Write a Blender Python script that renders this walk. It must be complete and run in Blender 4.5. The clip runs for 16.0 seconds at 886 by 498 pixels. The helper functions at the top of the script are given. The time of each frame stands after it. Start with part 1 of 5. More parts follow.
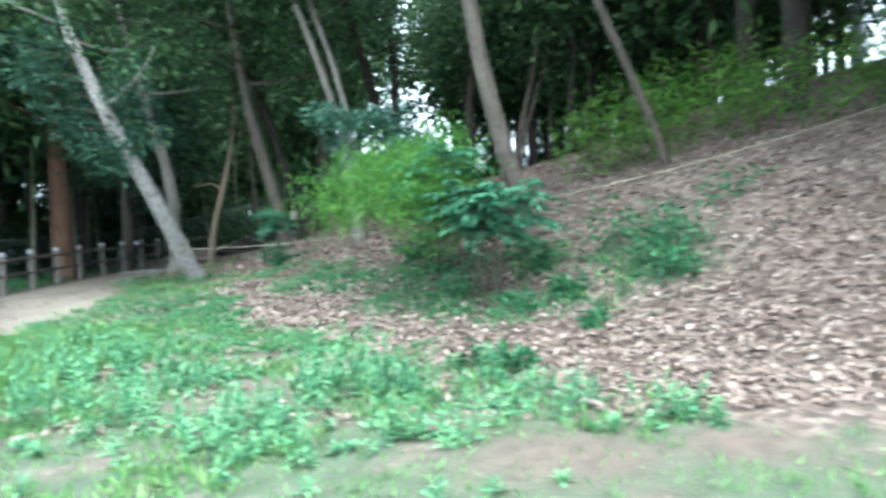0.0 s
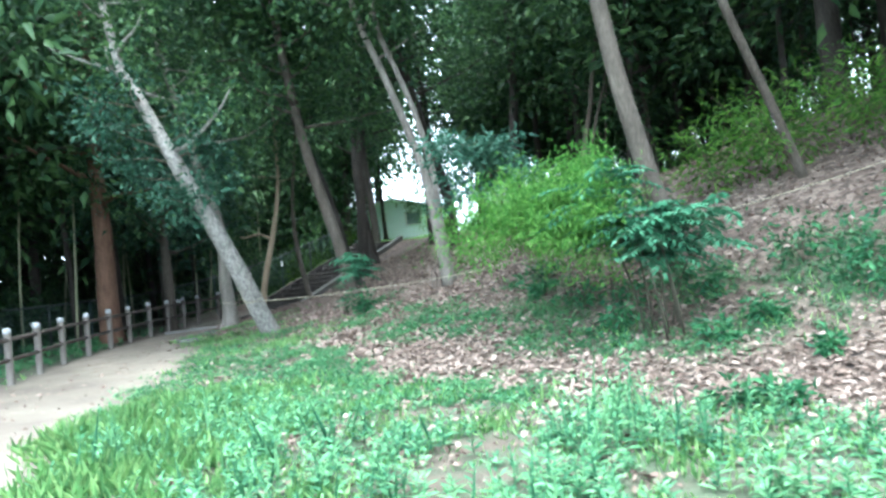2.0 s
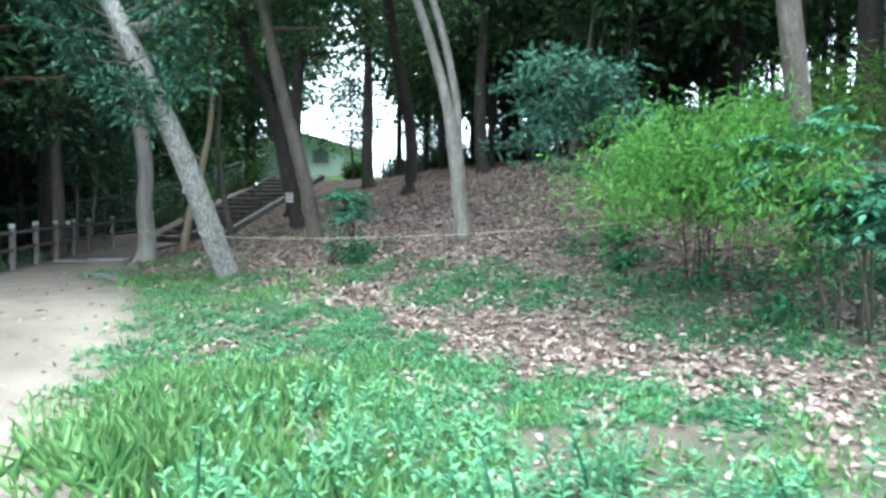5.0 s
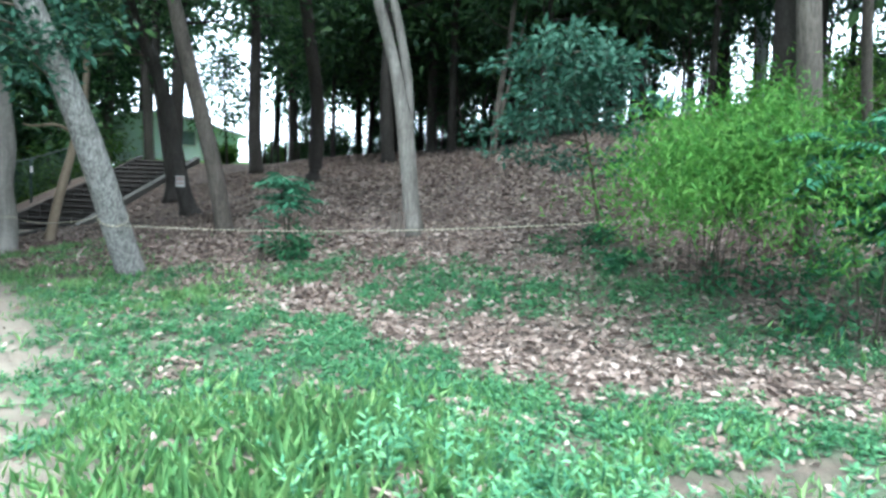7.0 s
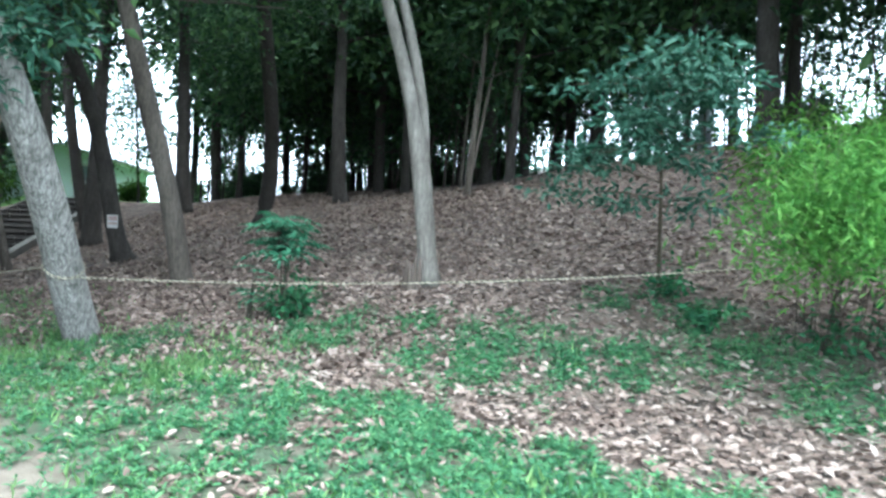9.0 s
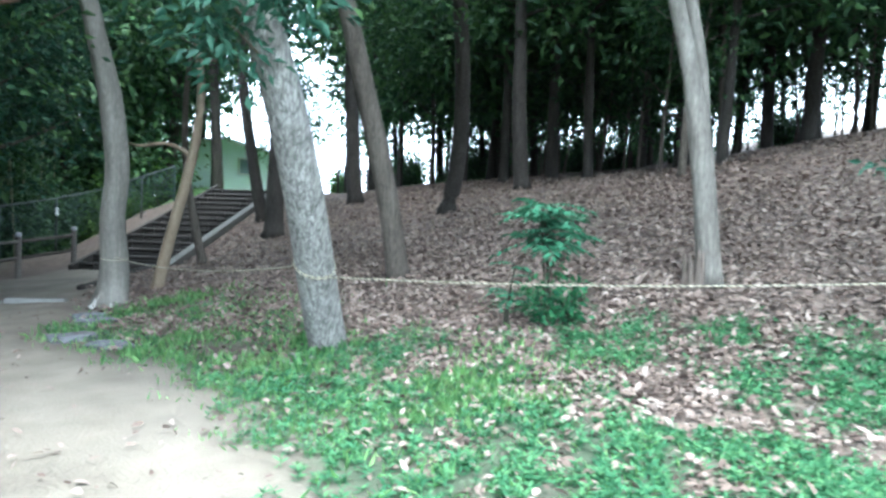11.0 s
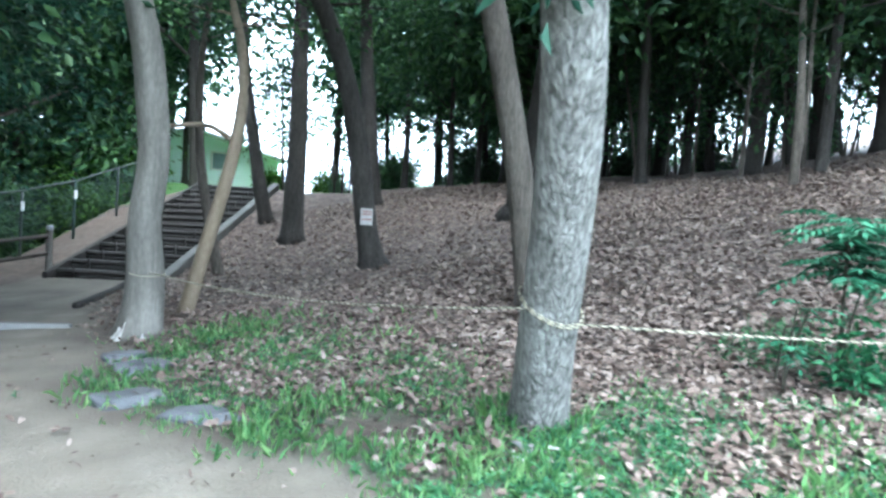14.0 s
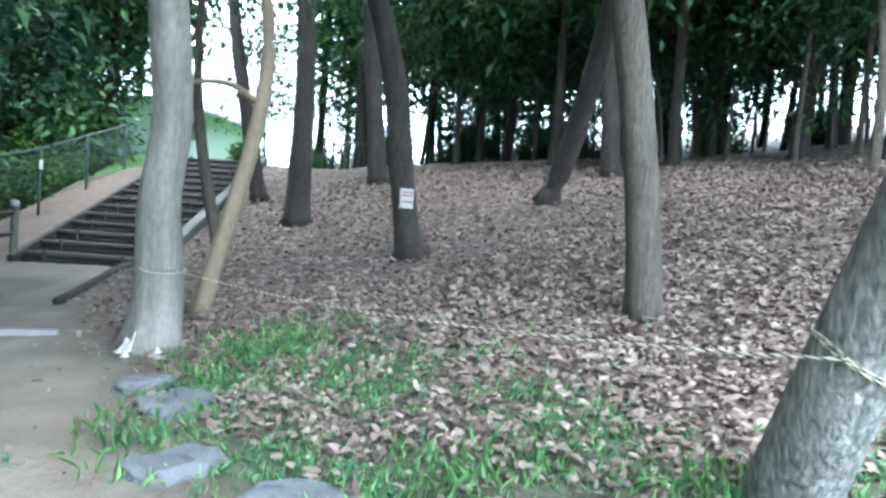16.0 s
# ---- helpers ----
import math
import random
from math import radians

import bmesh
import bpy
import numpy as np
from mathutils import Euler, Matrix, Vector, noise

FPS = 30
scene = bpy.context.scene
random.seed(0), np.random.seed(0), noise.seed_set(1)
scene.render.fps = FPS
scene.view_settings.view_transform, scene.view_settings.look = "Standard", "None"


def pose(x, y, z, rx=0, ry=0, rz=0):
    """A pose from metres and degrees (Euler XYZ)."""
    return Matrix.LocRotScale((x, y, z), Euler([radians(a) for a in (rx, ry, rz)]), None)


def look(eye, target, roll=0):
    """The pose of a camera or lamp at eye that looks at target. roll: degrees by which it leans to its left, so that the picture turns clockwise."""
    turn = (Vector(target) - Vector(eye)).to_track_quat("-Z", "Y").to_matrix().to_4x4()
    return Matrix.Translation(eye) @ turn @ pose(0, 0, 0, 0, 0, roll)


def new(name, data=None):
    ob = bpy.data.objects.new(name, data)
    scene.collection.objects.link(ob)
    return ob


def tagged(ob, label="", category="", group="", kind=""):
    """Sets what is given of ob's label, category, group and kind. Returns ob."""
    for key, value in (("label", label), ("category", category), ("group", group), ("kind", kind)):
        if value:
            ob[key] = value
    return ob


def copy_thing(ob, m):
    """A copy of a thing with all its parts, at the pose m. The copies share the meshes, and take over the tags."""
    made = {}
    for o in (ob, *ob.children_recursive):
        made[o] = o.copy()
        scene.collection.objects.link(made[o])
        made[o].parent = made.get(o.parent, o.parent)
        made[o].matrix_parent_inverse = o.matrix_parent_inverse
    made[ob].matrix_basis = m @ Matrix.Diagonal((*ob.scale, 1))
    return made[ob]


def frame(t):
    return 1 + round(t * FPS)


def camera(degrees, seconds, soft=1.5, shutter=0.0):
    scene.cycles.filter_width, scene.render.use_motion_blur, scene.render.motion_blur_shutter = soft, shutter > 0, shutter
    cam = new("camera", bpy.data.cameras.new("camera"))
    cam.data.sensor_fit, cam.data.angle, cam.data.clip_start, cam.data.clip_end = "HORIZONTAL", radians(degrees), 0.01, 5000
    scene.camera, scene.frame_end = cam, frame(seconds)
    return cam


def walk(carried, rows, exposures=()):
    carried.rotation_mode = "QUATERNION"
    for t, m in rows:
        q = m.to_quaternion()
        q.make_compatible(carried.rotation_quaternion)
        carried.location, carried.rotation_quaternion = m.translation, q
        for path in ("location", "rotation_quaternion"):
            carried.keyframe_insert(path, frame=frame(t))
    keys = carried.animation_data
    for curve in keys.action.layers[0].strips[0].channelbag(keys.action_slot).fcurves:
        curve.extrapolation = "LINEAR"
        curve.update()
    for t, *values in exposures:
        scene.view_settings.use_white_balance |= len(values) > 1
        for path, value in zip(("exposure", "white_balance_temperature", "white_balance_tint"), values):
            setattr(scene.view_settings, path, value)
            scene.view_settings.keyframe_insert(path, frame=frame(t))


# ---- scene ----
cam = camera(65.88, 16.0, soft=2.7, shutter=0.4)
walk(cam, [
    (0.0, pose(0.001, 0.000, 1.394, 87.28, 2.24, -0.00)),
    (0.5, pose(-0.423, 0.290, 1.358, 87.83, 3.71, 7.40)),
    (1.0, pose(-0.875, 0.439, 1.369, 89.81, 4.46, 4.30)),
    (1.5, pose(-1.400, 0.621, 1.369, 91.85, 5.23, 2.52)),
    (2.0, pose(-1.907, 0.826, 1.373, 90.95, 5.66, -0.60)),
    (2.5, pose(-2.311, 1.136, 1.381, 89.07, 3.24, -4.72)),
    (3.0, pose(-2.717, 1.427, 1.390, 87.69, 2.53, -12.22)),
    (3.5, pose(-3.086, 1.913, 1.383, 87.27, 2.50, -10.55)),
    (4.0, pose(-3.460, 2.307, 1.409, 86.34, 1.54, -10.39)),
    (4.5, pose(-3.803, 2.844, 1.437, 85.96, 0.30, -10.66)),
    (4.7, pose(-3.996, 3.001, 1.450, 86.17, -0.07, -11.12)),
    (6.8, pose(-5.212, 4.439, 1.398, 85.87, -2.06, -22.06)),
    (7.0, pose(-5.322, 4.611, 1.415, 85.94, -2.22, -24.02)),
    (7.5, pose(-5.510, 5.130, 1.405, 86.81, -2.29, -25.98)),
    (8.0, pose(-5.755, 5.564, 1.421, 88.30, -2.57, -30.24)),
    (8.5, pose(-5.878, 6.099, 1.420, 89.25, -2.09, -31.85)),
    (9.0, pose(-6.087, 6.562, 1.394, 89.79, -2.35, -32.42)),
    (9.5, pose(-6.241, 7.093, 1.379, 89.81, -2.44, -32.74)),
    (10.0, pose(-6.520, 7.550, 1.385, 89.68, -2.45, -26.52)),
    (10.2, pose(-6.576, 7.714, 1.375, 88.99, -1.89, -22.78)),
    (12.3, pose(-7.447, 9.548, 1.398, 87.93, -1.89, -22.23)),
    (12.5, pose(-7.506, 9.737, 1.364, 88.02, -1.97, -22.24)),
    (13.0, pose(-7.654, 10.246, 1.382, 87.70, -2.21, -22.86)),
    (13.5, pose(-7.873, 10.662, 1.395, 88.40, -2.08, -25.38)),
    (14.0, pose(-7.992, 11.217, 1.400, 88.85, -3.11, -27.11)),
    (14.5, pose(-8.191, 11.656, 1.422, 89.14, -4.00, -28.25)),
    (15.0, pose(-8.177, 12.188, 1.421, 89.25, -3.93, -29.43)),
    (15.5, pose(-8.338, 12.689, 1.420, 88.33, -4.41, -30.10)),
    (16.0, pose(-8.335, 13.033, 1.433, 87.19, -4.09, -30.33)),
], exposures=((0.0, 3.62, 5500, 1), (2.0, 3.82, 5450, 1), (5.0, 3.65, 5450, 1), (8.0, 3.52, 5400, 1), (9.5, 3.8, 5350, 1), (12.5, 4.14, 5200, 1), (14.5, 4.42, 5150, 1), (16.0, 4.72, 5150, 1)))

# ---- light ----
world = bpy.data.worlds.new("sky")
scene.world = world
world.use_nodes = True
wn = world.node_tree
sky = wn.nodes.new("ShaderNodeTexSky")
sky.sky_type = "NISHITA"
sky.sun_disc = False
sky.sun_elevation = radians(74)
sky.sun_rotation = radians(190)
sky.air_density, sky.dust_density, sky.ozone_density = 0.6, 10.0, 0.3
wn.nodes["Background"].inputs["Strength"].default_value = 0.15
cloud_noise = wn.nodes.new("ShaderNodeTexNoise")
cloud_noise.inputs["Scale"].default_value, cloud_noise.inputs["Detail"].default_value = 2.0, 4
cloud = wn.nodes.new("ShaderNodeValToRGB")
cloud.color_ramp.elements[0].position, cloud.color_ramp.elements[0].color = 0.3, (3.6, 3.8, 3.95, 1)
cloud.color_ramp.elements[1].position, cloud.color_ramp.elements[1].color = 0.7, (4.4, 4.6, 4.75, 1)
wn.links.new(cloud_noise.outputs[0], cloud.inputs[0])
overcast = wn.nodes.new("ShaderNodeMixRGB")
overcast.inputs[0].default_value = 0.8
wn.links.new(sky.outputs[0], overcast.inputs[1])
wn.links.new(cloud.outputs[0], overcast.inputs[2])
wn.links.new(overcast.outputs[0], wn.nodes["Background"].inputs[0])
sun_data = bpy.data.lights.new("sun", "SUN")
sun_data.energy, sun_data.angle, sun_data.color = 0.5, radians(60), (1.0, 0.98, 0.95)
sun = new("sun", sun_data)
sun.matrix_world = look((-5.5, 1.6, 30), (-4, 10, 0))

# ---- shape of the land ----
COEF = (1.509, 3.291, 1.491, -0.234, -1.103, -1.586, -1.016, -1.171, 0.194, 0.809)
STAIR_FOOT, STAIR_DIR, STAIR_RUN = np.array((-7.70, 25.35)), np.array((0.48, 0.877)), 7.1
STAIR_Z0, STAIR_Z1, STAIR_HALF = 0.24, 2.45, 0.95


def smooth(a, b, v):
    u = np.clip((v - a) / (b - a), 0, 1)
    return u * u * (3 - 2 * u)


def softplus(v, k):
    return k * np.logaddexp(0, v / k)


def wave(x, y, s, seed=0.0):
    return (np.sin(x * s + seed) * np.cos(y * s * 1.13 - seed * 1.7) + 0.6 * np.sin(x * s * 2.1 - y * s * 1.7 + seed * 2.3)
            + 0.4 * np.sin(x * s * 4.3 + y * s * 3.9 + seed * 3.1)) / 2.0


def along(x, y):
    """Place along the stairs' line (0 at the foot) and across it (positive to the right)."""
    dx, dy = x - STAIR_FOOT[0], y - STAIR_FOOT[1]
    return dx * STAIR_DIR[0] + dy * STAIR_DIR[1], dx * STAIR_DIR[1] - dy * STAIR_DIR[0]


def height(x, y):
    x, y = np.asarray(x, float), np.asarray(y, float)
    yc = 28.0 - softplus(28.0 - np.clip(y, -6, 200), 0.8)
    yc = np.maximum(yc, -6)
    xc = np.clip(x, -16, 8.5)
    u, v = xc / 10, (yc - 14) / 10
    q = (COEF[0] + COEF[1] * u + COEF[2] * v + COEF[3] * u * u + COEF[4] * u * v + COEF[5] * v * v
         + COEF[6] * u ** 3 + COEF[7] * u * u * v + COEF[8] * u * v * v + COEF[9] * v ** 3)
    h = softplus(q, 0.35)
    h = 3.15 - softplus(3.15 - h, 0.2)
    h = h + 0.22 * softplus(np.clip(x, -20, 26) - 3.7, 0.7) * smooth(11.0, 14.6, y)
    north = smooth(27, 33, y) * smooth(-9.5, -5.0, x)
    h = h * (1 - north) + north * np.maximum(h, 2.5 + 0.045 * np.clip(y - 31, 0, 40))
    s, c = along(x, y)
    ramp = STAIR_Z0 + (STAIR_Z1 - STAIR_Z0) * np.clip(s / STAIR_RUN, 0, 1)
    near = smooth(-5.0, -3.4, c) * (1 - smooth(1.1, 2.6, c)) * smooth(-1.5, 0.3, s) * (1 - smooth(14, 18, s))
    bank = ramp - 0.30 * np.clip(-c - 1.1, 0, 4) * smooth(0, 3, s)
    h = h * (1 - near) + bank * near
    corridor = (np.abs(c) < STAIR_HALF + 0.1) & (s > -0.05) & (s < STAIR_RUN + 0.1)
    h = np.where(corridor, h - 0.14, h)
    h = h + 0.025 * wave(x, y, 1.7, 0.4) * (1 - path_mask(x, y)) + 0.008 * wave(x, y, 5.1, 1.4)
    return h


PATH_RIGHT = ((-40, 3.0), (-3, -1.0), (2, -3.2), (5.9, -5.2), (8.4, -6.0), (10.4, -6.05), (13.5, -6.45), (15.0, -7.1), (16.3, -8.0),
              (18.0, -8.05), (21.6, -8.15), (24.2, -7.3), (25.6, -6.9), (27, -7.2), (60, -20))
PATH_LEFT = ((-40, 0.0), (-3, -4.5), (2, -6.4), (5.9, -7.6), (9.3, -8.35), (12.3, -9.2), (15, -9.75), (18.5, -9.95), (24.2, -9.9),
             (25.2, -9.2), (25.9, -8.75), (27, -8.4), (60, -22))


def path_mask(x, y):
    r = np.interp(y, [p[0] for p in PATH_RIGHT], [p[1] for p in PATH_RIGHT])
    l = np.interp(y, [p[0] for p in PATH_LEFT], [p[1] for p in PATH_LEFT])
    n = 0.28 * wave(x, y, 2.3, 2.0)
    m = smooth(-0.6, 0.35, r - x + n) * smooth(-0.2, 0.2, x - l + n * 0.5)
    return m * (1 - smooth(25.4, 26.4, y))


def lawn(x, y):
    """Mown grass beyond the top of the stairs."""
    return smooth(33.2, 34.6, y + 0.4 * wave(x, y, 0.9, 1.0)) * smooth(-9.0, -7.5, x) * smooth(4.0, 2.0, x)


def loose_sand(x, y):
    """Pale loose sand along the verge of the path, wider towards the stairs."""
    r = np.interp(y, [p[0] for p in PATH_RIGHT], [p[1] for p in PATH_RIGHT])
    wide = np.interp(y, (2, 8, 11, 14, 18, 22), (0.2, 0.25, 0.5, 2.6, 2.4, 0.4))
    return np.clip(smooth(-wide - 0.35, -wide + 0.25, x - r + 0.3 * wave(x, y, 1.6, 7.0)) * (0.75 + 0.35 * wave(x, y, 3.7, 1.0)), 0, 1)


GREEN_HILL = ((-3.13, 14.8, 0.3), (-3.27, 13.4, 0.36), (-2.37, 12.8, 0.22), (-2.07, 11.85, 0.38), (-2.45, 11.45, 0.38), (-1.85, 11.0, 0.5), (-1.67, 10.5, 0.3),
              (-0.37, 10.85, 0.32), (-0.6, 10.15, 0.36), (-0.9, 10.3, 0.35), (-0.28, 9.5, 0.35), (-0.03, 8.95, 0.36), (-0.8, 9.3, 0.3), (-0.48, 8.95, 0.34),
              (0.06, 8.4, 0.32), (0.85, 7.75, 0.36), (1.4, 7.77, 0.26), (2.39, 7.95, 0.6), (-1.35, 10.8, 0.3), (1.22, 8.95, 0.35), (-3.46, 13.1, 0.3),
              (0.33, 5.75, 0.36), (0.8, 4.85, 0.45), (-0.7, 11.75, 0.22), (-2.85, 12.0, 0.3))
LITTER_SPOTS = ((-3.57, 12.15, 0.5), (-3.05, 11.0, 0.24), (-2.35, 10.3, 0.45), (-1.9, 10.1, 0.4), (-2.57, 9.2, 0.3), (-2.78, 9.55, 0.2), (-4.7, 13.75, 0.25), (-4.35, 12.8, 0.2))
GREEN_PATH = ((-6.27, 14.6, 0.45), (-5.44, 14.3, 0.5), (-6.6, 14.45, 0.45), (-5.24, 13.6, 0.8), (-6.51, 17.6, 0.75), (-5.71, 16.1, 0.4), (-6.41, 17.1, 0.5),
              (-5.52, 16.45, 0.35), (-5.65, 15.7, 0.35), (-6.81, 15.9, 0.4), (-6.25, 15.6, 0.35), (-7.69, 16.9, 0.5), (-6.63, 18.4, 0.6), (-7.3, 16.3, 0.4),
              (-6.16, 17.43, 0.4), (-5.65, 14.95, 0.45), (-4.7, 14.5, 0.4), (-5.2, 14.25, 0.5), (-7.35, 17.75, 0.35))
GREEN_SPOTS = GREEN_HILL + GREEN_PATH


def worn(x, y):
    """Patches of bare dark soil in the verge."""
    g = 0.0 * x
    for px, py, pr in ((0.66, 3.85, 0.6), (-2.1, 5.1, 0.3), (1.7, 3.9, 0.4), (-3.0, 7.8, 0.26), (-1.65, 5.1, 0.24), (-6.4, 15.25, 0.35), (-1.9, 7.15, 0.28), (-2.3, 7.05, 0.26), (-1.63, 5.8, 0.3), (-2.8, 7.15, 0.3), (-0.1, 4.6, 0.25)):
        g = np.maximum(g, np.exp(-((x - px) ** 2 + ((y - py) * 1.4) ** 2) / pr ** 2))
    return np.clip(1.4 * g + 0.35 * g * wave(x, y, 6.0, 3.0), 0, 1)


def green_mask(x, y):
    """How thickly green plants cover the ground."""
    c = 0.54 * x + 0.84 * y
    edge = np.interp(x, (-5.4, -4.2, -3.6, -3.0, -2.5, -1.5, -0.5, -0.1, 0.5, 1.1, 1.6, 3.0), (9.2, 8.6, 7.8, 6.8, 6.0, 5.75, 5.6, 5.4, 5.0, 4.8, 4.6, 4.3))
    g = 1 - smooth(-0.3, 0.35, c - edge - 0.5 * wave(x, y, 2.3, 5.0) - 0.4 * wave(x, y, 5.1, 2.0))
    for px, py, pr in GREEN_SPOTS:
        g = np.maximum(g, np.exp(-((x - px) ** 2 + (y - py) ** 2) / (1.2 * pr) ** 2) * (1 + 0.5 * wave(x, y, 4.7, px)))
    for px, py, pr in LITTER_SPOTS:
        g = g * (1 - 0.95 * np.exp(-(((x - px) ** 2 + (y - py) ** 2) / pr ** 2) ** 2))
    bare = np.maximum(smooth(0.25, 0.7, wave(x, y, 3.1, 8.0)), smooth(0.3, 0.65, wave(x, y, 6.3, 3.3)) * smooth(6.5, 8.5, y))
    g = np.maximum(g * (1 - 0.75 * bare), smooth(-9.9, -10.6, x) * (0.5 + 0.5 * wave(x, y, 1.1, 3.0)) * smooth(40, 20, y))
    g = np.maximum(g, smooth(33.5, 36, y) * smooth(-7, -5.5, x))
    return np.clip(g, 0, 1) * (1 - path_mask(x, y)) * (1 - 0.9 * worn(x, y))


def verge(x, y):
    """Litter thins out towards the trodden path."""
    r = np.interp(y, [p[0] for p in PATH_RIGHT], [p[1] for p in PATH_RIGHT])
    return 0.12 + 0.88 * np.maximum(smooth(0.15, 1.1, x - r + 0.3 * wave(x, y, 3.3, 1.0)), smooth(19.0, 20.5, y))


def litter_mask(x, y):
    return np.clip(1 - path_mask(x, y) - 0.8 * green_mask(x, y) - 0.85 * worn(x, y), 0, 1) * verge(x, y) * smooth(-11.5, -9.5, x + 3 * smooth(18, 24, y)) * smooth(-1.6, 0.6, along(x, y)[1] + 3.0 * smooth(22, 19, y))


# ---- materials ----
def link(nt, a, b):
    nt.links.new(a, b)


def mat(name, colours, rough=0.8, scale=4.0, bump=0.3, fine=40.0, stretch=(1, 1, 1), metal=0.0, translucent=0.0, island=0.0, dist=0.02):
    """A surface whose colour wanders between the given ones at two scales, with fine relief."""
    m = bpy.data.materials.new(name)
    m.use_nodes = True
    nt = m.node_tree
    b = nt.nodes["Principled BSDF"]
    b.inputs["Roughness"].default_value = rough
    b.inputs["Metallic"].default_value = metal
    b.inputs["Specular IOR Level"].default_value = 0.15 if translucent else 0.4
    tc = nt.nodes.new("ShaderNodeTexCoord")
    mp = nt.nodes.new("ShaderNodeMapping")
    mp.inputs["Scale"].default_value = stretch
    link(nt, tc.outputs["Object"], mp.inputs[0])
    big = nt.nodes.new("ShaderNodeTexNoise")
    big.inputs["Scale"].default_value, big.inputs["Detail"].default_value = scale, 5
    small = nt.nodes.new("ShaderNodeTexNoise")
    small.inputs["Scale"].default_value, small.inputs["Detail"].default_value = fine, 4
    link(nt, mp.outputs[0], big.inputs[0])
    link(nt, mp.outputs[0], small.inputs[0])
    mix = nt.nodes.new("ShaderNodeMath")
    mix.operation = "MULTIPLY_ADD"
    mix.inputs[1].default_value = 0.45
    link(nt, small.outputs[0], mix.inputs[0])
    half = nt.nodes.new("ShaderNodeMath")
    half.operation = "MULTIPLY"
    half.inputs[1].default_value = 0.55
    link(nt, big.outputs[0], half.inputs[0])
    link(nt, half.outputs[0], mix.inputs[2])
    value = mix.outputs[0]
    if island:
        geo = nt.nodes.new("ShaderNodeNewGeometry")
        isl = nt.nodes.new("ShaderNodeMath")
        isl.operation = "MULTIPLY_ADD"
        isl.inputs[1].default_value = island
        link(nt, geo.outputs["Random Per Island"], isl.inputs[0])
        sub = nt.nodes.new("ShaderNodeMath")
        sub.operation = "SUBTRACT"
        sub.inputs[1].default_value = island * 0.5
        link(nt, value, sub.inputs[0])
        link(nt, sub.outputs[0], isl.inputs[2])
        value = isl.outputs[0]
    ramp = nt.nodes.new("ShaderNodeValToRGB")
    el = ramp.color_ramp.elements
    n = len(colours)
    for i, c in enumerate(colours):
        p = 0.28 + 0.44 * i / max(1, n - 1)
        e = el[i] if i < 2 else el.new(p)
        e.position, e.color = p, (*c, 1)
    link(nt, value, ramp.inputs[0])
    link(nt, ramp.outputs[0], b.inputs["Base Color"])
    if bump:
        bp = nt.nodes.new("ShaderNodeBump")
        bp.inputs["Strength"].default_value, bp.inputs["Distance"].default_value = bump, dist
        link(nt, mix.outputs[0], bp.inputs["Height"])
        link(nt, bp.outputs[0], b.inputs["Normal"])
    if translucent:
        tr = nt.nodes.new("ShaderNodeBsdfTranslucent")
        link(nt, ramp.outputs[0], tr.inputs[0])
        ms = nt.nodes.new("ShaderNodeMixShader")
        ms.inputs[0].default_value = translucent
        link(nt, b.outputs[0], ms.inputs[1])
        link(nt, tr.outputs[0], ms.inputs[2])
        link(nt, ms.outputs[0], nt.nodes["Material Output"].inputs[0])
    return m


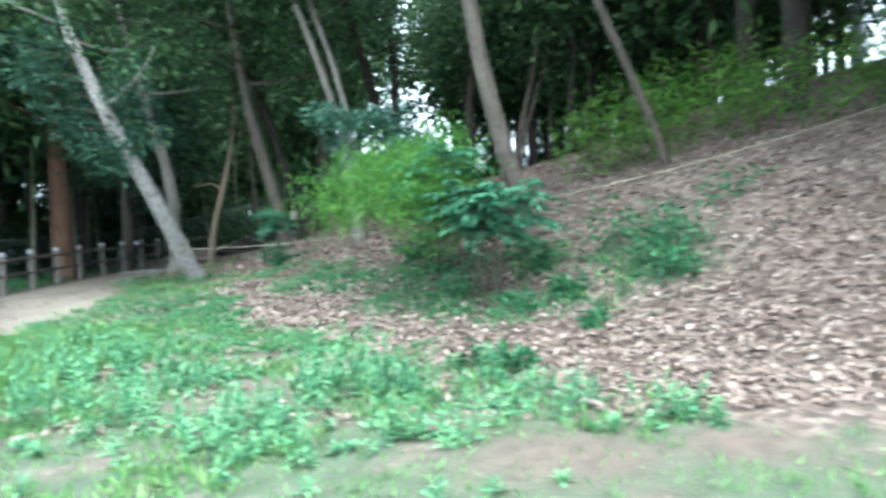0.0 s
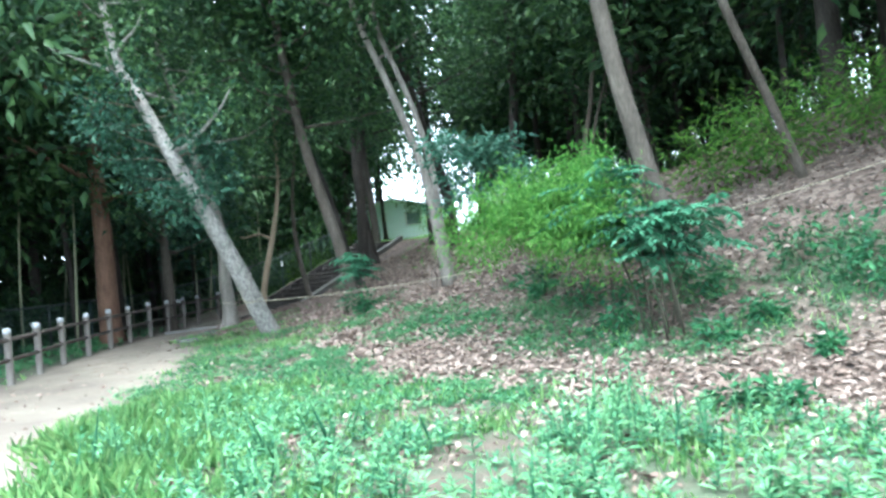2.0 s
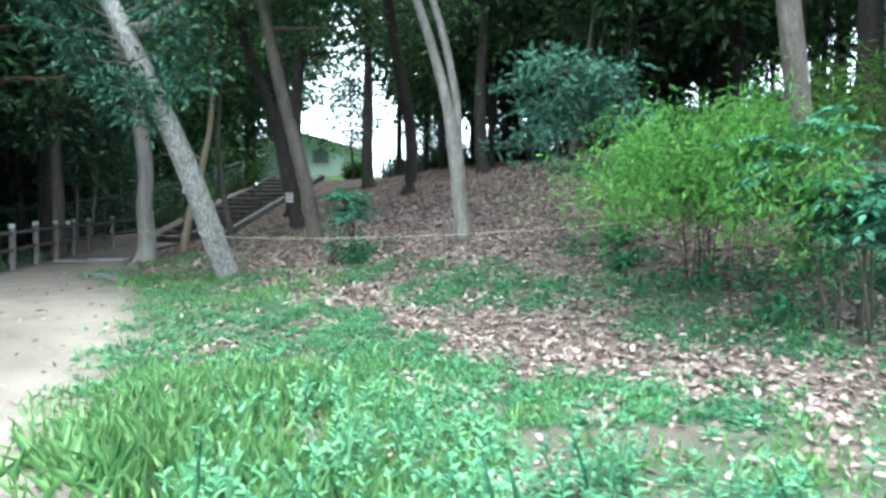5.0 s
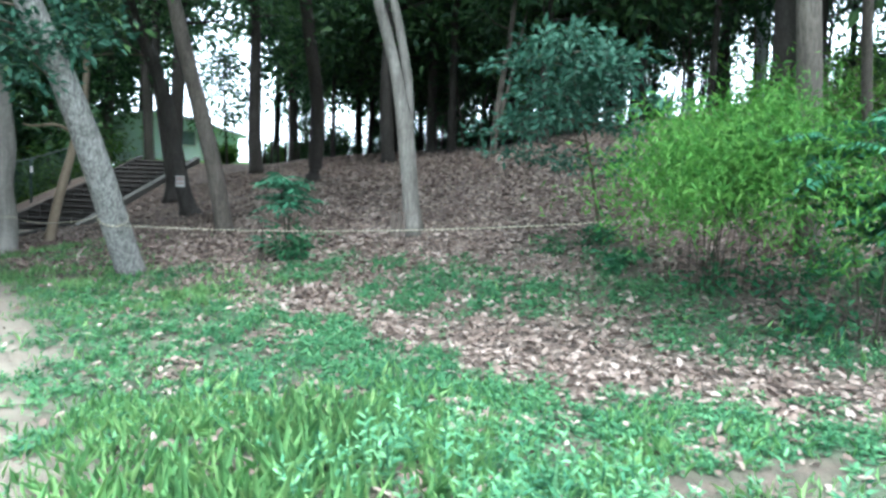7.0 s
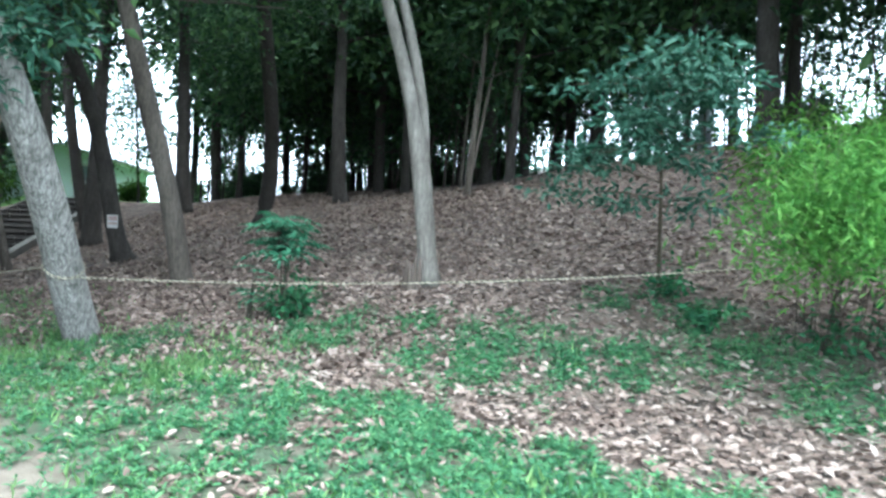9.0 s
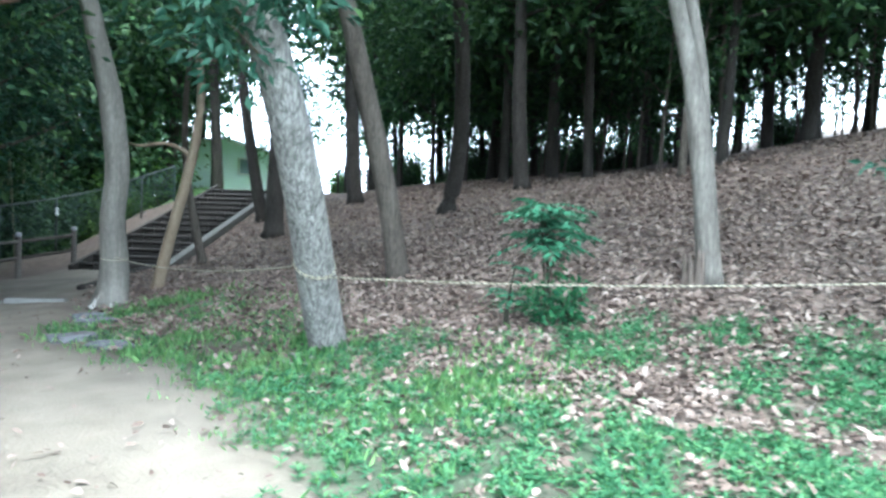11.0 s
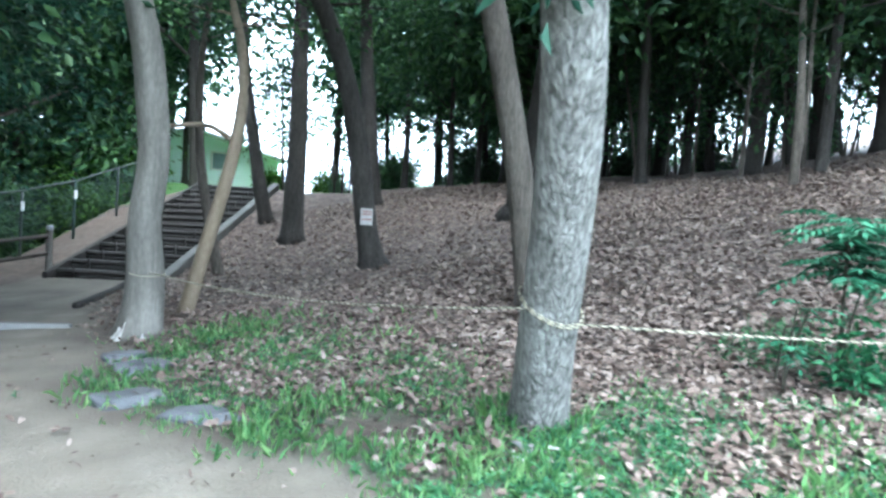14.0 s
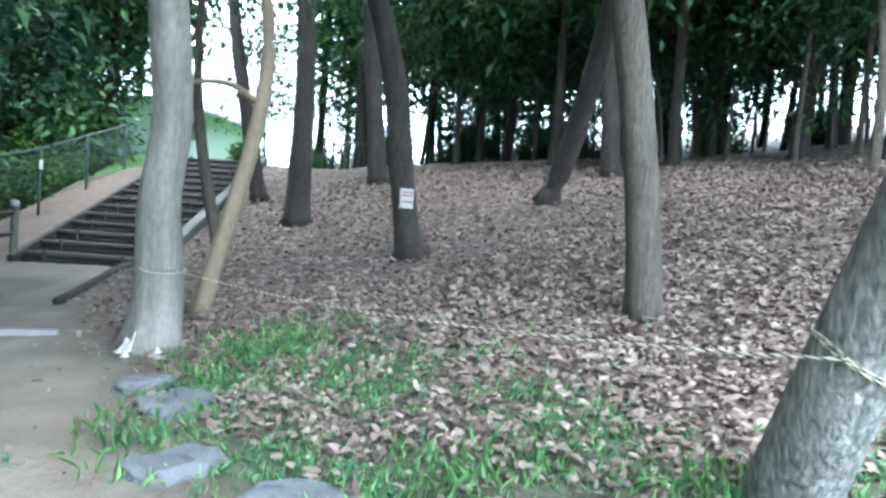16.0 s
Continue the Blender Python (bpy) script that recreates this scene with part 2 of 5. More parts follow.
def bark(name, colours, scale=5.0, bump=0.9, furrow=0.18, ridge=26.0, cells=1.0):
    """Bark: long furrows up the trunk over mottled colour."""
    m = mat(name, colours, 0.9, scale, 0.0, 30.0, (1, 1, 0.45))
    nt = m.node_tree
    b = nt.nodes["Principled BSDF"]
    tc = nt.nodes.new("ShaderNodeTexCoord")
    mp = nt.nodes.new("ShaderNodeMapping")
    mp.inputs["Scale"].default_value = (1, 1, furrow)
    link(nt, tc.outputs["Object"], mp.inputs[0])
    vo = nt.nodes.new("ShaderNodeTexVoronoi")
    vo.feature = "DISTANCE_TO_EDGE"
    vo.inputs["Scale"].default_value = ridge
    wob = nt.nodes.new("ShaderNodeTexNoise")
    wob.inputs["Scale"].default_value, wob.inputs["Detail"].default_value = 9.0, 3
    link(nt, mp.outputs[0], wob.inputs[0])
    add = nt.nodes.new("ShaderNodeMixRGB")
    add.blend_type = "LINEAR_LIGHT"
    add.inputs[0].default_value = 0.03
    link(nt, mp.outputs[0], add.inputs[1])
    link(nt, wob.outputs["Color"], add.inputs[2])
    link(nt, add.outputs[0], vo.inputs["Vector"])
    ridg = nt.nodes.new("ShaderNodeTexNoise")
    ridg.inputs["Scale"].default_value, ridg.inputs["Detail"].default_value, ridg.inputs["Roughness"].default_value = ridge * 0.9, 6, 0.65
    link(nt, mp.outputs[0], ridg.inputs[0])
    both = nt.nodes.new("ShaderNodeMath")
    both.operation = "MULTIPLY_ADD"
    both.inputs[1].default_value = 0.7
    off = nt.nodes.new("ShaderNodeMath")
    off.operation = "MULTIPLY_ADD"
    off.inputs[1].default_value, off.inputs[2].default_value = 1.3, -0.5
    link(nt, ridg.outputs[0], off.inputs[0])
    link(nt, vo.outputs["Distance"], both.inputs[0])
    link(nt, off.outputs[0], both.inputs[2])
    rng_ = nt.nodes.new("ShaderNodeMapRange")
    rng_.inputs["From Max"].default_value = 0.42
    rng_.inputs["To Min"].default_value = 1 - 0.5 * cells
    link(nt, both.outputs[0], rng_.inputs["Value"])
    mul = nt.nodes.new("ShaderNodeMixRGB")
    mul.blend_type = "MULTIPLY"
    mul.inputs[0].default_value = 0.75
    src = b.inputs["Base Color"].links[0].from_socket
    link(nt, src, mul.inputs[1])
    link(nt, rng_.outputs[0], mul.inputs[2])
    link(nt, mul.outputs[0], b.inputs["Base Color"])
    bp = nt.nodes.new("ShaderNodeBump")
    bp.inputs["Strength"].default_value, bp.inputs["Distance"].default_value = bump, 0.025
    link(nt, rng_.outputs[0], bp.inputs["Height"])
    link(nt, bp.outputs[0], b.inputs["Normal"])
    return m


M_LITTER = mat("dry_leaf", [(0.085, 0.059, 0.046), (0.140, 0.101, 0.080), (0.190, 0.145, 0.119), (0.265, 0.215, 0.183)], 0.85, 2.5, 0.4, 60, island=0.5)
M_GRASS = mat("grass_blade", [(0.118, 0.262, 0.098), (0.200, 0.400, 0.145), (0.315, 0.500, 0.195)], 0.6, 0.9, 0, 8, translucent=0.45, island=0.5)
M_WEED = mat("weed_leaf", [(0.034, 0.112, 0.060), (0.085, 0.220, 0.105), (0.175, 0.345, 0.165)], 0.7, 1.6, 0.2, 30, translucent=0.25, island=0.45)
M_CLOVER = mat("low_leaf", [(0.033, 0.104, 0.049), (0.062, 0.170, 0.077), (0.115, 0.245, 0.100)], 0.7, 1.0, 0.2, 30, translucent=0.25, island=0.45)
M_BAMBOO = mat("bamboo_leaf", [(0.045, 0.135, 0.024), (0.082, 0.215, 0.038), (0.140, 0.290, 0.060)], 0.45, 1.5, 0, 20, translucent=0.35, island=0.5)
M_THICKET = mat("thicket_leaf", [(0.042, 0.105, 0.019), (0.074, 0.173, 0.028), (0.130, 0.240, 0.043)], 0.5, 1.5, 0, 20, translucent=0.3, island=0.5)
M_SUMAC = mat("pinnate_leaf", [(0.024, 0.094, 0.049), (0.044, 0.150, 0.081), (0.084, 0.214, 0.122)], 0.65, 2.0, 0.2, 30, translucent=0.25, island=0.4)
M_SHRUB = mat("shrub_leaf", [(0.019, 0.074, 0.036), (0.034, 0.120, 0.049), (0.064, 0.170, 0.070)], 0.45, 2.0, 0.2, 30, translucent=0.25, island=0.4)
M_OAK = mat("oak_leaf", [(0.016, 0.048, 0.031), (0.030, 0.083, 0.052), (0.058, 0.127, 0.083)], 0.42, 1.5, 0.2, 20, translucent=0.22, island=0.5)
M_SAPLING = mat("sapling_leaf", [(0.025, 0.072, 0.047), (0.047, 0.115, 0.076), (0.085, 0.170, 0.119)], 0.5, 1.5, 0.2, 20, translucent=0.25, island=0.5)
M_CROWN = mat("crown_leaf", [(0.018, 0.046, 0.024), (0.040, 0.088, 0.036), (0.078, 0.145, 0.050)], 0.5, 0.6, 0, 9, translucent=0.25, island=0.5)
# Lighter, yellower copy of the crown leaf, with sunlight put into its colour.
M_CROWN_SUNLIT = mat("sunlit_crown_leaf", [(0.030, 0.071, 0.012), (0.054, 0.119, 0.018), (0.095, 0.173, 0.030)], 0.5, 0.6, 0, 9, translucent=0.4, island=0.5)
M_BARK_PALE = bark("pale_grey_bark", [(0.210, 0.201, 0.179), (0.319, 0.307, 0.281), (0.445, 0.430, 0.398)], 4.0, 1.0, 0.27, 33.0, 1.8)
M_BARK_SMOOTH = bark("smooth_grey_bark", [(0.105, 0.097, 0.083), (0.174, 0.162, 0.140), (0.259, 0.244, 0.215)], 3.0, 0.35, 0.1, 16.0, 0.55)
M_BARK_ROOT = bark("whitish_root_bark", [(0.30, 0.285, 0.26), (0.42, 0.405, 0.375), (0.56, 0.545, 0.51)], 3.0, 0.3, 0.12, 14.0, 0.4)
M_BARK_TAN = bark("tan_bark", [(0.141, 0.105, 0.071), (0.203, 0.158, 0.109), (0.254, 0.203, 0.149)], 4.0, 0.3, 0.15, 22.0, 0.4)
M_BARK_GREY = bark("grey_brown_bark", [(0.095, 0.085, 0.072), (0.155, 0.140, 0.120), (0.235, 0.218, 0.192)], 4.0, 0.6, 0.14, 24.0, 0.9)
M_BARK_BROWN = bark("brown_bark", [(0.054, 0.043, 0.033), (0.095, 0.080, 0.064), (0.140, 0.122, 0.099)], 4.0, 0.9, 0.2, 30.0)
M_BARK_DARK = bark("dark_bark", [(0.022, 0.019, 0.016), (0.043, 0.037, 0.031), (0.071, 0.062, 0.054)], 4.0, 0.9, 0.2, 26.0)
M_BARK_RED = bark("reddish_bark", [(0.070, 0.038, 0.025), (0.126, 0.070, 0.045), (0.175, 0.105, 0.070)], 4.0, 0.7, 0.1, 24.0)
M_TWIG = mat("twig", [(0.060, 0.048, 0.033), (0.102, 0.084, 0.060)], 0.85, 8, 0.2, 50)
M_KERB = mat("pale_concrete", [(0.163, 0.160, 0.150), (0.218, 0.214, 0.204), (0.272, 0.269, 0.258)], 0.9, 3, 0.4, 60)
# Twig colour darkened: the shade beneath the bushes is put into the stems.
M_SHADED_STEM = mat("shaded_stem", [(0.022, 0.02, 0.013), (0.05, 0.046, 0.028)], 0.85, 8, 0.2, 50)
M_CULM = mat("bamboo_culm", [(0.135, 0.150, 0.083), (0.240, 0.247, 0.150)], 0.5, 3, 0.1, 20)
M_STONE = mat("grey_stone", [(0.065, 0.067, 0.071), (0.107, 0.112, 0.118), (0.152, 0.156, 0.160)], 0.85, 5, 0.8, 50)
M_CONCRETE = mat("concrete", [(0.067, 0.065, 0.059), (0.098, 0.095, 0.086), (0.130, 0.126, 0.118)], 0.9, 3, 0.4, 60)
M_POST = mat("post_wood", [(0.073, 0.064, 0.057), (0.118, 0.105, 0.093), (0.162, 0.147, 0.132)], 0.85, 5, 0.4, 40, (1, 1, 0.3))
M_POST_CAP = mat("post_cap", [(0.240, 0.252, 0.264), (0.312, 0.324, 0.336)], 0.7, 6, 0.2, 50)
M_RAIL = mat("rail_wood", [(0.032, 0.025, 0.021), (0.056, 0.046, 0.038), (0.084, 0.070, 0.059)], 0.8, 5, 0.4, 40, (0.3, 0.3, 1))
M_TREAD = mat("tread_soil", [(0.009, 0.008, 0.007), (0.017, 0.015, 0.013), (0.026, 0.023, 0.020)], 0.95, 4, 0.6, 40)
M_LOG = mat("step_log", [(0.015, 0.013, 0.012), (0.030, 0.026, 0.022), (0.050, 0.043, 0.038)], 0.85, 6, 0.5, 40)
M_ROPE_Y = mat("rope_yellow", [(0.259, 0.230, 0.158), (0.346, 0.317, 0.230), (0.418, 0.389, 0.302)], 0.7, 20, 0.3, 200)
M_ROPE_K = mat("rope_black", [(0.03, 0.028, 0.025), (0.07, 0.065, 0.058)], 0.8, 20, 0.3, 200)
M_WIRE = mat("fence_wire", [(0.025, 0.05, 0.045), (0.05, 0.085, 0.075)], 0.6, 4, 0, 30, metal=0.2)
M_GALV = mat("fence_pipe", [(0.034, 0.044, 0.044), (0.064, 0.076, 0.073)], 0.5, 6, 0.1, 60, metal=0.4)
M_WHITE = mat("white_paint", [(0.62, 0.64, 0.66), (0.75, 0.76, 0.77)], 0.6, 3, 0.1, 40)
M_POLE = mat("pole_concrete", [(0.36, 0.39, 0.44), (0.48, 0.51, 0.56)], 0.8, 2, 0.2, 40)
M_PAPER = mat("weathered_notice", [(0.30, 0.28, 0.265), (0.48, 0.45, 0.43)], 0.8, 12, 0.1, 60)
M_INK = mat("notice_ink", [(0.20, 0.10, 0.09), (0.30, 0.16, 0.14)], 0.8, 10, 0, 60)
# Wall, roof and glass colours are lightened to paint in glare and haze.
M_HOUSE = mat("pale_blue_siding", [(0.713, 0.828, 0.851), (0.805, 0.920, 0.943)], 0.7, 1, 0.1, 20, (1, 1, 6))
M_ROOF = mat("haze_paled_roof", [(0.462, 0.491, 0.520), (0.751, 0.780, 0.809)], 0.8, 2, 0.3, 20)
M_GLASS = mat("haze_paled_glass", [(0.125, 0.175, 0.200), (0.225, 0.275, 0.300)], 0.1, 1, 0, 5)
M_ROTTEN = mat("rotten_wood", [(0.05, 0.038, 0.03), (0.10, 0.08, 0.065), (0.16, 0.13, 0.11)], 0.95, 8, 0.7, 40, (1, 1, 0.2))


def ground_material():
    m = bpy.data.materials.new("woodland_ground")
    m.use_nodes = True
    nt = m.node_tree
    b = nt.nodes["Principled BSDF"]
    b.inputs["Roughness"].default_value = 0.95
    geo = nt.nodes.new("ShaderNodeNewGeometry")

    def noise_(scale, detail=5):
        n = nt.nodes.new("ShaderNodeTexNoise")
        n.inputs["Scale"].default_value, n.inputs["Detail"].default_value = scale, detail
        link(nt, geo.outputs["Position"], n.inputs[0])
        return n.outputs[0]

    def ramp_(src, stops):
        r = nt.nodes.new("ShaderNodeValToRGB")
        for i, (p, c) in enumerate(stops):
            e = r.color_ramp.elements[i] if i < 2 else r.color_ramp.elements.new(p)
            e.position, e.color = p, (*c, 1)
        link(nt, src, r.inputs[0])
        return r.outputs[0]

    def blend(f, a, c):
        x = nt.nodes.new("ShaderNodeMixRGB")
        link(nt, f, x.inputs[0])
        link(nt, a, x.inputs[1])
        link(nt, c, x.inputs[2])
        return x.outputs[0]

    def attr(n):
        a = nt.nodes.new("ShaderNodeAttribute")
        a.attribute_name = n
        return a.outputs["Fac"]

    soil = ramp_(noise_(7, 8), ((0.3, (0.046, 0.034, 0.025)), (0.7, (0.098, 0.074, 0.056))))
    sand = ramp_(noise_(1.1, 12), ((0.3, (0.078, 0.066, 0.050)), (0.5, (0.118, 0.101, 0.079)), (0.72, (0.160, 0.140, 0.113))))
    vo = nt.nodes.new("ShaderNodeTexVoronoi")
    vo.inputs["Scale"].default_value = 13
    warp = nt.nodes.new("ShaderNodeMixRGB")
    warp.blend_type = "LINEAR_LIGHT"
    warp.inputs[0].default_value = 0.08
    wn_ = nt.nodes.new("ShaderNodeTexNoise")
    wn_.inputs["Scale"].default_value = 9
    link(nt, geo.outputs["Position"], wn_.inputs[0])
    link(nt, geo.outputs["Position"], warp.inputs[1])
    link(nt, wn_.outputs["Color"], warp.inputs[2])
    link(nt, warp.outputs[0], vo.inputs["Vector"])
    sep = nt.nodes.new("ShaderNodeSeparateColor")
    link(nt, vo.outputs["Color"], sep.inputs[0])
    leaf = ramp_(sep.outputs[0], ((0.0, (0.036, 0.026, 0.020)), (0.4, (0.076, 0.054, 0.042)), (0.75, (0.118, 0.088, 0.069)), (1.0, (0.180, 0.141, 0.117))))
    moss = ramp_(noise_(5, 8), ((0.3, (0.028, 0.044, 0.022)), (0.55, (0.048, 0.068, 0.036)), (0.75, (0.080, 0.080, 0.056))))
    col = blend(attr("litter"), soil, leaf)
    col = blend(attr("green"), col, moss)
    turf = ramp_(noise_(9, 8), ((0.3, (0.085, 0.185, 0.040)), (0.7, (0.165, 0.300, 0.075))))
    col = blend(attr("lawn"), col, turf)
    pale = ramp_(noise_(2.3, 10), ((0.3, (0.140, 0.120, 0.091)), (0.7, (0.222, 0.196, 0.155))))
    col = blend(attr("trodden"), col, blend(attr("loose_sand"), sand, pale))
    link(nt, col, b.inputs["Base Color"])
    hmix = nt.nodes.new("ShaderNodeMath")
    hmix.operation = "MULTIPLY_ADD"
    link(nt, vo.outputs["Distance"], hmix.inputs[0])
    link(nt, attr("litter"), hmix.inputs[1])
    link(nt, noise_(35, 6), hmix.inputs[2])
    bp = nt.nodes.new("ShaderNodeBump")
    bp.inputs["Strength"].default_value, bp.inputs["Distance"].default_value = 0.7, 0.03
    link(nt, hmix.outputs[0], bp.inputs["Height"])
    link(nt, bp.outputs[0], b.inputs["Normal"])
    return m


# ---- mesh helpers ----
def mesh_of(name, verts, tris, material=None, smooth_faces=False):
    """A mesh from numpy arrays of places and triangles (or quads)."""
    verts, tris = np.asarray(verts, np.float32), np.asarray(tris, np.int32)
    k = tris.shape[1]
    me = bpy.data.meshes.new(name)
    me.vertices.add(len(verts))
    me.vertices.foreach_set("co", verts.ravel())
    me.loops.add(tris.size)
    me.loops.foreach_set("vertex_index", tris.ravel())
    me.polygons.add(len(tris))
    me.polygons.foreach_set("loop_start", np.arange(0, tris.size, k, dtype=np.int32))
    me.update(calc_edges=True)
    if smooth_faces:
        me.polygons.foreach_set("use_smooth", np.ones(len(tris), bool))
    if material:
        me.materials.append(material)
    return me


def unit(v):
    return v / np.maximum(np.linalg.norm(v, axis=1, keepdims=True), 1e-9)


def leaf_arrays(P, D, N, L, W, fold=0.25, droop=0.0):
    """Folded leaves: base, two sides, tip. P places, D ways along, N rough normals."""
    D = unit(D)
    S = unit(np.cross(D, N))
    U = unit(np.cross(S, D))
    L, W = L[:, None], W[:, None]
    mid = P + D * L * 0.42 + U * (L * 0.06)
    tip = P + D * L - U * (L * droop)
    v = np.stack([P, mid + S * W * 0.5 + U * W * fold, tip, mid - S * W * 0.5 + U * W * fold], 1).reshape(-1, 3)
    i = np.arange(len(P))[:, None] * 4
    t = np.concatenate([i + np.array([[0, 1, 2]]), i + np.array([[0, 2, 3]])], 1).reshape(-1, 3)
    return v, t


def leaf6_arrays(P, D, N, L, W, fold=0.2, droop=0.0):
    """Longer leaves with a rounded outline: base, two points on each side, tip."""
    D = unit(D)
    S = unit(np.cross(D, N))
    U = unit(np.cross(S, D))
    L, W = L[:, None], W[:, None]
    one, two, tip = P + D * L * 0.28, P + D * L * 0.66 - U * L * droop * 0.4, P + D * L - U * L * droop
    lift = U * W * fold
    v = np.stack([P, one + S * W * 0.46 + lift, two + S * W * 0.42 + lift, tip, two - S * W * 0.42 + lift, one - S * W * 0.46 + lift], 1).reshape(-1, 3)
    i = np.arange(len(P))[:, None] * 6
    t = np.concatenate([i + np.array([f]) for f in ((0, 1, 5), (1, 2, 4), (1, 4, 5), (2, 3, 4))], 1).reshape(-1, 3)
    return v, t


def rand_dirs(rng, n, up=0.0):
    d = rng.normal(size=(n, 3))
    d[:, 2] += up
    return unit(d)


def tube_arrays(pts, radii, sides=10, rough=0.0, seed=0, flare=0.0):
    """A tube along pts; flare: root swell at its foot."""
    pts, radii = np.asarray(pts, float), np.asarray(radii, float)
    n = len(pts)
    t = np.gradient(pts, axis=0)
    t = unit(t)
    ref = np.where(np.abs(t[:, 2:3]) > 0.9, np.array([[1.0, 0, 0]]), np.array([[0, 0, 1.0]]))
    a = unit(np.cross(t, ref))
    b = np.cross(t, a)
    ang = np.linspace(0, 2 * np.pi, sides, endpoint=False)
    s = np.linspace(0, 1, n)[:, None]
    r = radii[:, None] * (1 + rough * (0.5 * np.sin(3 * ang + seed + 4 * s) + 0.35 * np.sin(5 * ang - seed + 9 * s) + 0.4 * np.sin(2 * ang + 17 * s + seed)))
    if flare:
        z = np.linalg.norm(pts - pts[0], axis=1)[:, None]
        r = r * (1 + flare * np.exp(-z / 0.16) * (1 + 0.7 * np.sin(4 * ang + seed)))
    v = pts[:, None] + a[:, None] * (np.cos(ang)[None, :, None] * r[..., None]) + b[:, None] * (np.sin(ang)[None, :, None] * r[..., None])
    v = v.reshape(-1, 3)
    q = []
    idx = np.arange(n * sides).reshape(n, sides)
    nx = np.roll(idx, -1, axis=1)
    q = np.stack([idx[:-1], nx[:-1], nx[1:], idx[1:]], -1).reshape(-1, 4)
    tri = np.concatenate([q[:, [0, 1, 2]], q[:, [0, 2, 3]]])
    caps = [[idx[-1, 0], idx[-1, k], idx[-1, k + 1]] for k in range(1, sides - 1)] + [[idx[0, 0], idx[0, k + 1], idx[0, k]] for k in range(1, sides - 1)]
    return v, np.concatenate([tri, np.array(caps)])


def joined(parts):
    vs, ts, o = [], [], 0
    for v, t in parts:
        vs.append(v)
        ts.append(np.asarray(t) + o)
        o += len(v)
    return np.concatenate(vs), np.concatenate(ts)


def add_part(name, arrays, material, parent, label="", smooth_faces=True):
    ob = new(name, mesh_of(name, arrays[0], arrays[1], material, smooth_faces))
    ob.parent = parent
    if label:
        tagged(ob, label)
    return ob


def bm_part(name, bm, material, parent, label="", smooth_faces=False):
    me = bpy.data.meshes.new(name)
    bm.to_mesh(me)
    bm.free()
    me.materials.append(material)
    if smooth_faces:
        me.polygons.foreach_set("use_smooth", np.ones(len(me.polygons), bool))
    ob = new(name, me)
    ob.parent = parent
    if label:
        tagged(ob, label)
    return ob


def box_bm(size, bevel=0.01, segments=1):
    bm = bmesh.new()
    bmesh.ops.create_cube(bm, size=1)
    bmesh.ops.scale(bm, vec=size, verts=bm.verts)
    if bevel:
        bmesh.ops.bevel(bm, geom=bm.edges[:], offset=bevel, segments=segments, affect="EDGES")
    return bm


def thing(name, at, label, category, group=""):
    ob = new(name)
    ob.empty_display_size = 0.2
    ob.location = at
    return tagged(ob, label, category, group)


# ---- ground: one sheet to the horizon ----
def ground():
    def axis(a, b, step):
        core = np.arange(a, b + 1e-6, step)
        out = []
        s, p = step, b
        while p < 900:
            s *= 1.28
            p += s
            out.append(p)
        low = []
        s, p = step, a
        while p > -900:
            s *= 1.28
            p -= s
            low.append(p)
        return np.concatenate([low[::-1], core, out])
    xs, ys = axis(-13, 8, 0.14), axis(0, 34, 0.14)
    X, Y = np.meshgrid(xs, ys)
    Z = height(X, Y)
    v = np.stack([X, Y, Z], -1).reshape(-1, 3)
    idx = np.arange(X.size).reshape(X.shape)
    q = np.stack([idx[:-1, :-1], idx[:-1, 1:], idx[1:, 1:], idx[1:, :-1]], -1).reshape(-1, 4)
    me = mesh_of("ground", v, q, ground_material(), True)
    for n, fn in (("litter", litter_mask), ("green", green_mask), ("trodden", path_mask), ("loose_sand", loose_sand), ("lawn", lawn)):
        a = me.attributes.new(n, "FLOAT", "POINT")
        a.data.foreach_set("value", fn(X, Y).astype(np.float32).ravel())
    tagged(new("ground", me), "woodland floor of soil, leaf litter and trodden sandy path", "ground", kind="structure")


ground()


def scatter(rng, n, box, mask, power=1.0):
    """Places on the ground, as thick as the mask says."""
    x = rng.uniform(box[0], box[1], n)
    y = rng.uniform(box[2], box[3], n)
    keep = rng.uniform(size=n) < mask(x, y) ** power
    x, y = x[keep], y[keep]
    return np.stack([x, y, height(x, y)], -1)


# ---- trees ----
def trunk_line(base, lean, bend, top, n=34, sway=0.012, twist=(0.0, 0.0), bent=5.5):
    """A trunk's middle line: it curves up to the height bent and goes on straighter above."""
    z = np.linspace(0, top, n) ** 1.15 / top ** 0.15
    zz = np.minimum(z, bent)
    extra = z - zz
    dx, dy = (lean[k] * zz + bend[k] * zz ** 2 + twist[k] * zz ** 3 + extra * np.clip((lean[k] + 2 * bend[k] * bent + 3 * twist[k] * bent ** 2) * 0.6, -0.3, 0.3) for k in (0, 1))
    wob = sway * (np.sin(z * 1.9 + base[0] * 5) - np.sin(base[0] * 5)) * np.minimum(z, 1)
    return np.stack([dx + wob, dy + wob * 0.6, z - 0.06], -1)


def branch(rng, start, way, length, r0, n=7, curl=0.25):
    pts = [start]
    d = way / np.linalg.norm(way)
    for i in range(n - 1):
        d = d + rng.normal(size=3) * curl * 0.5 + np.array([0, 0, 0.04])
        d /= np.linalg.norm(d)
        pts.append(pts[-1] + d * length / (n - 1))
    return np.array(pts), np.linspace(r0, r0 * 0.25, n)


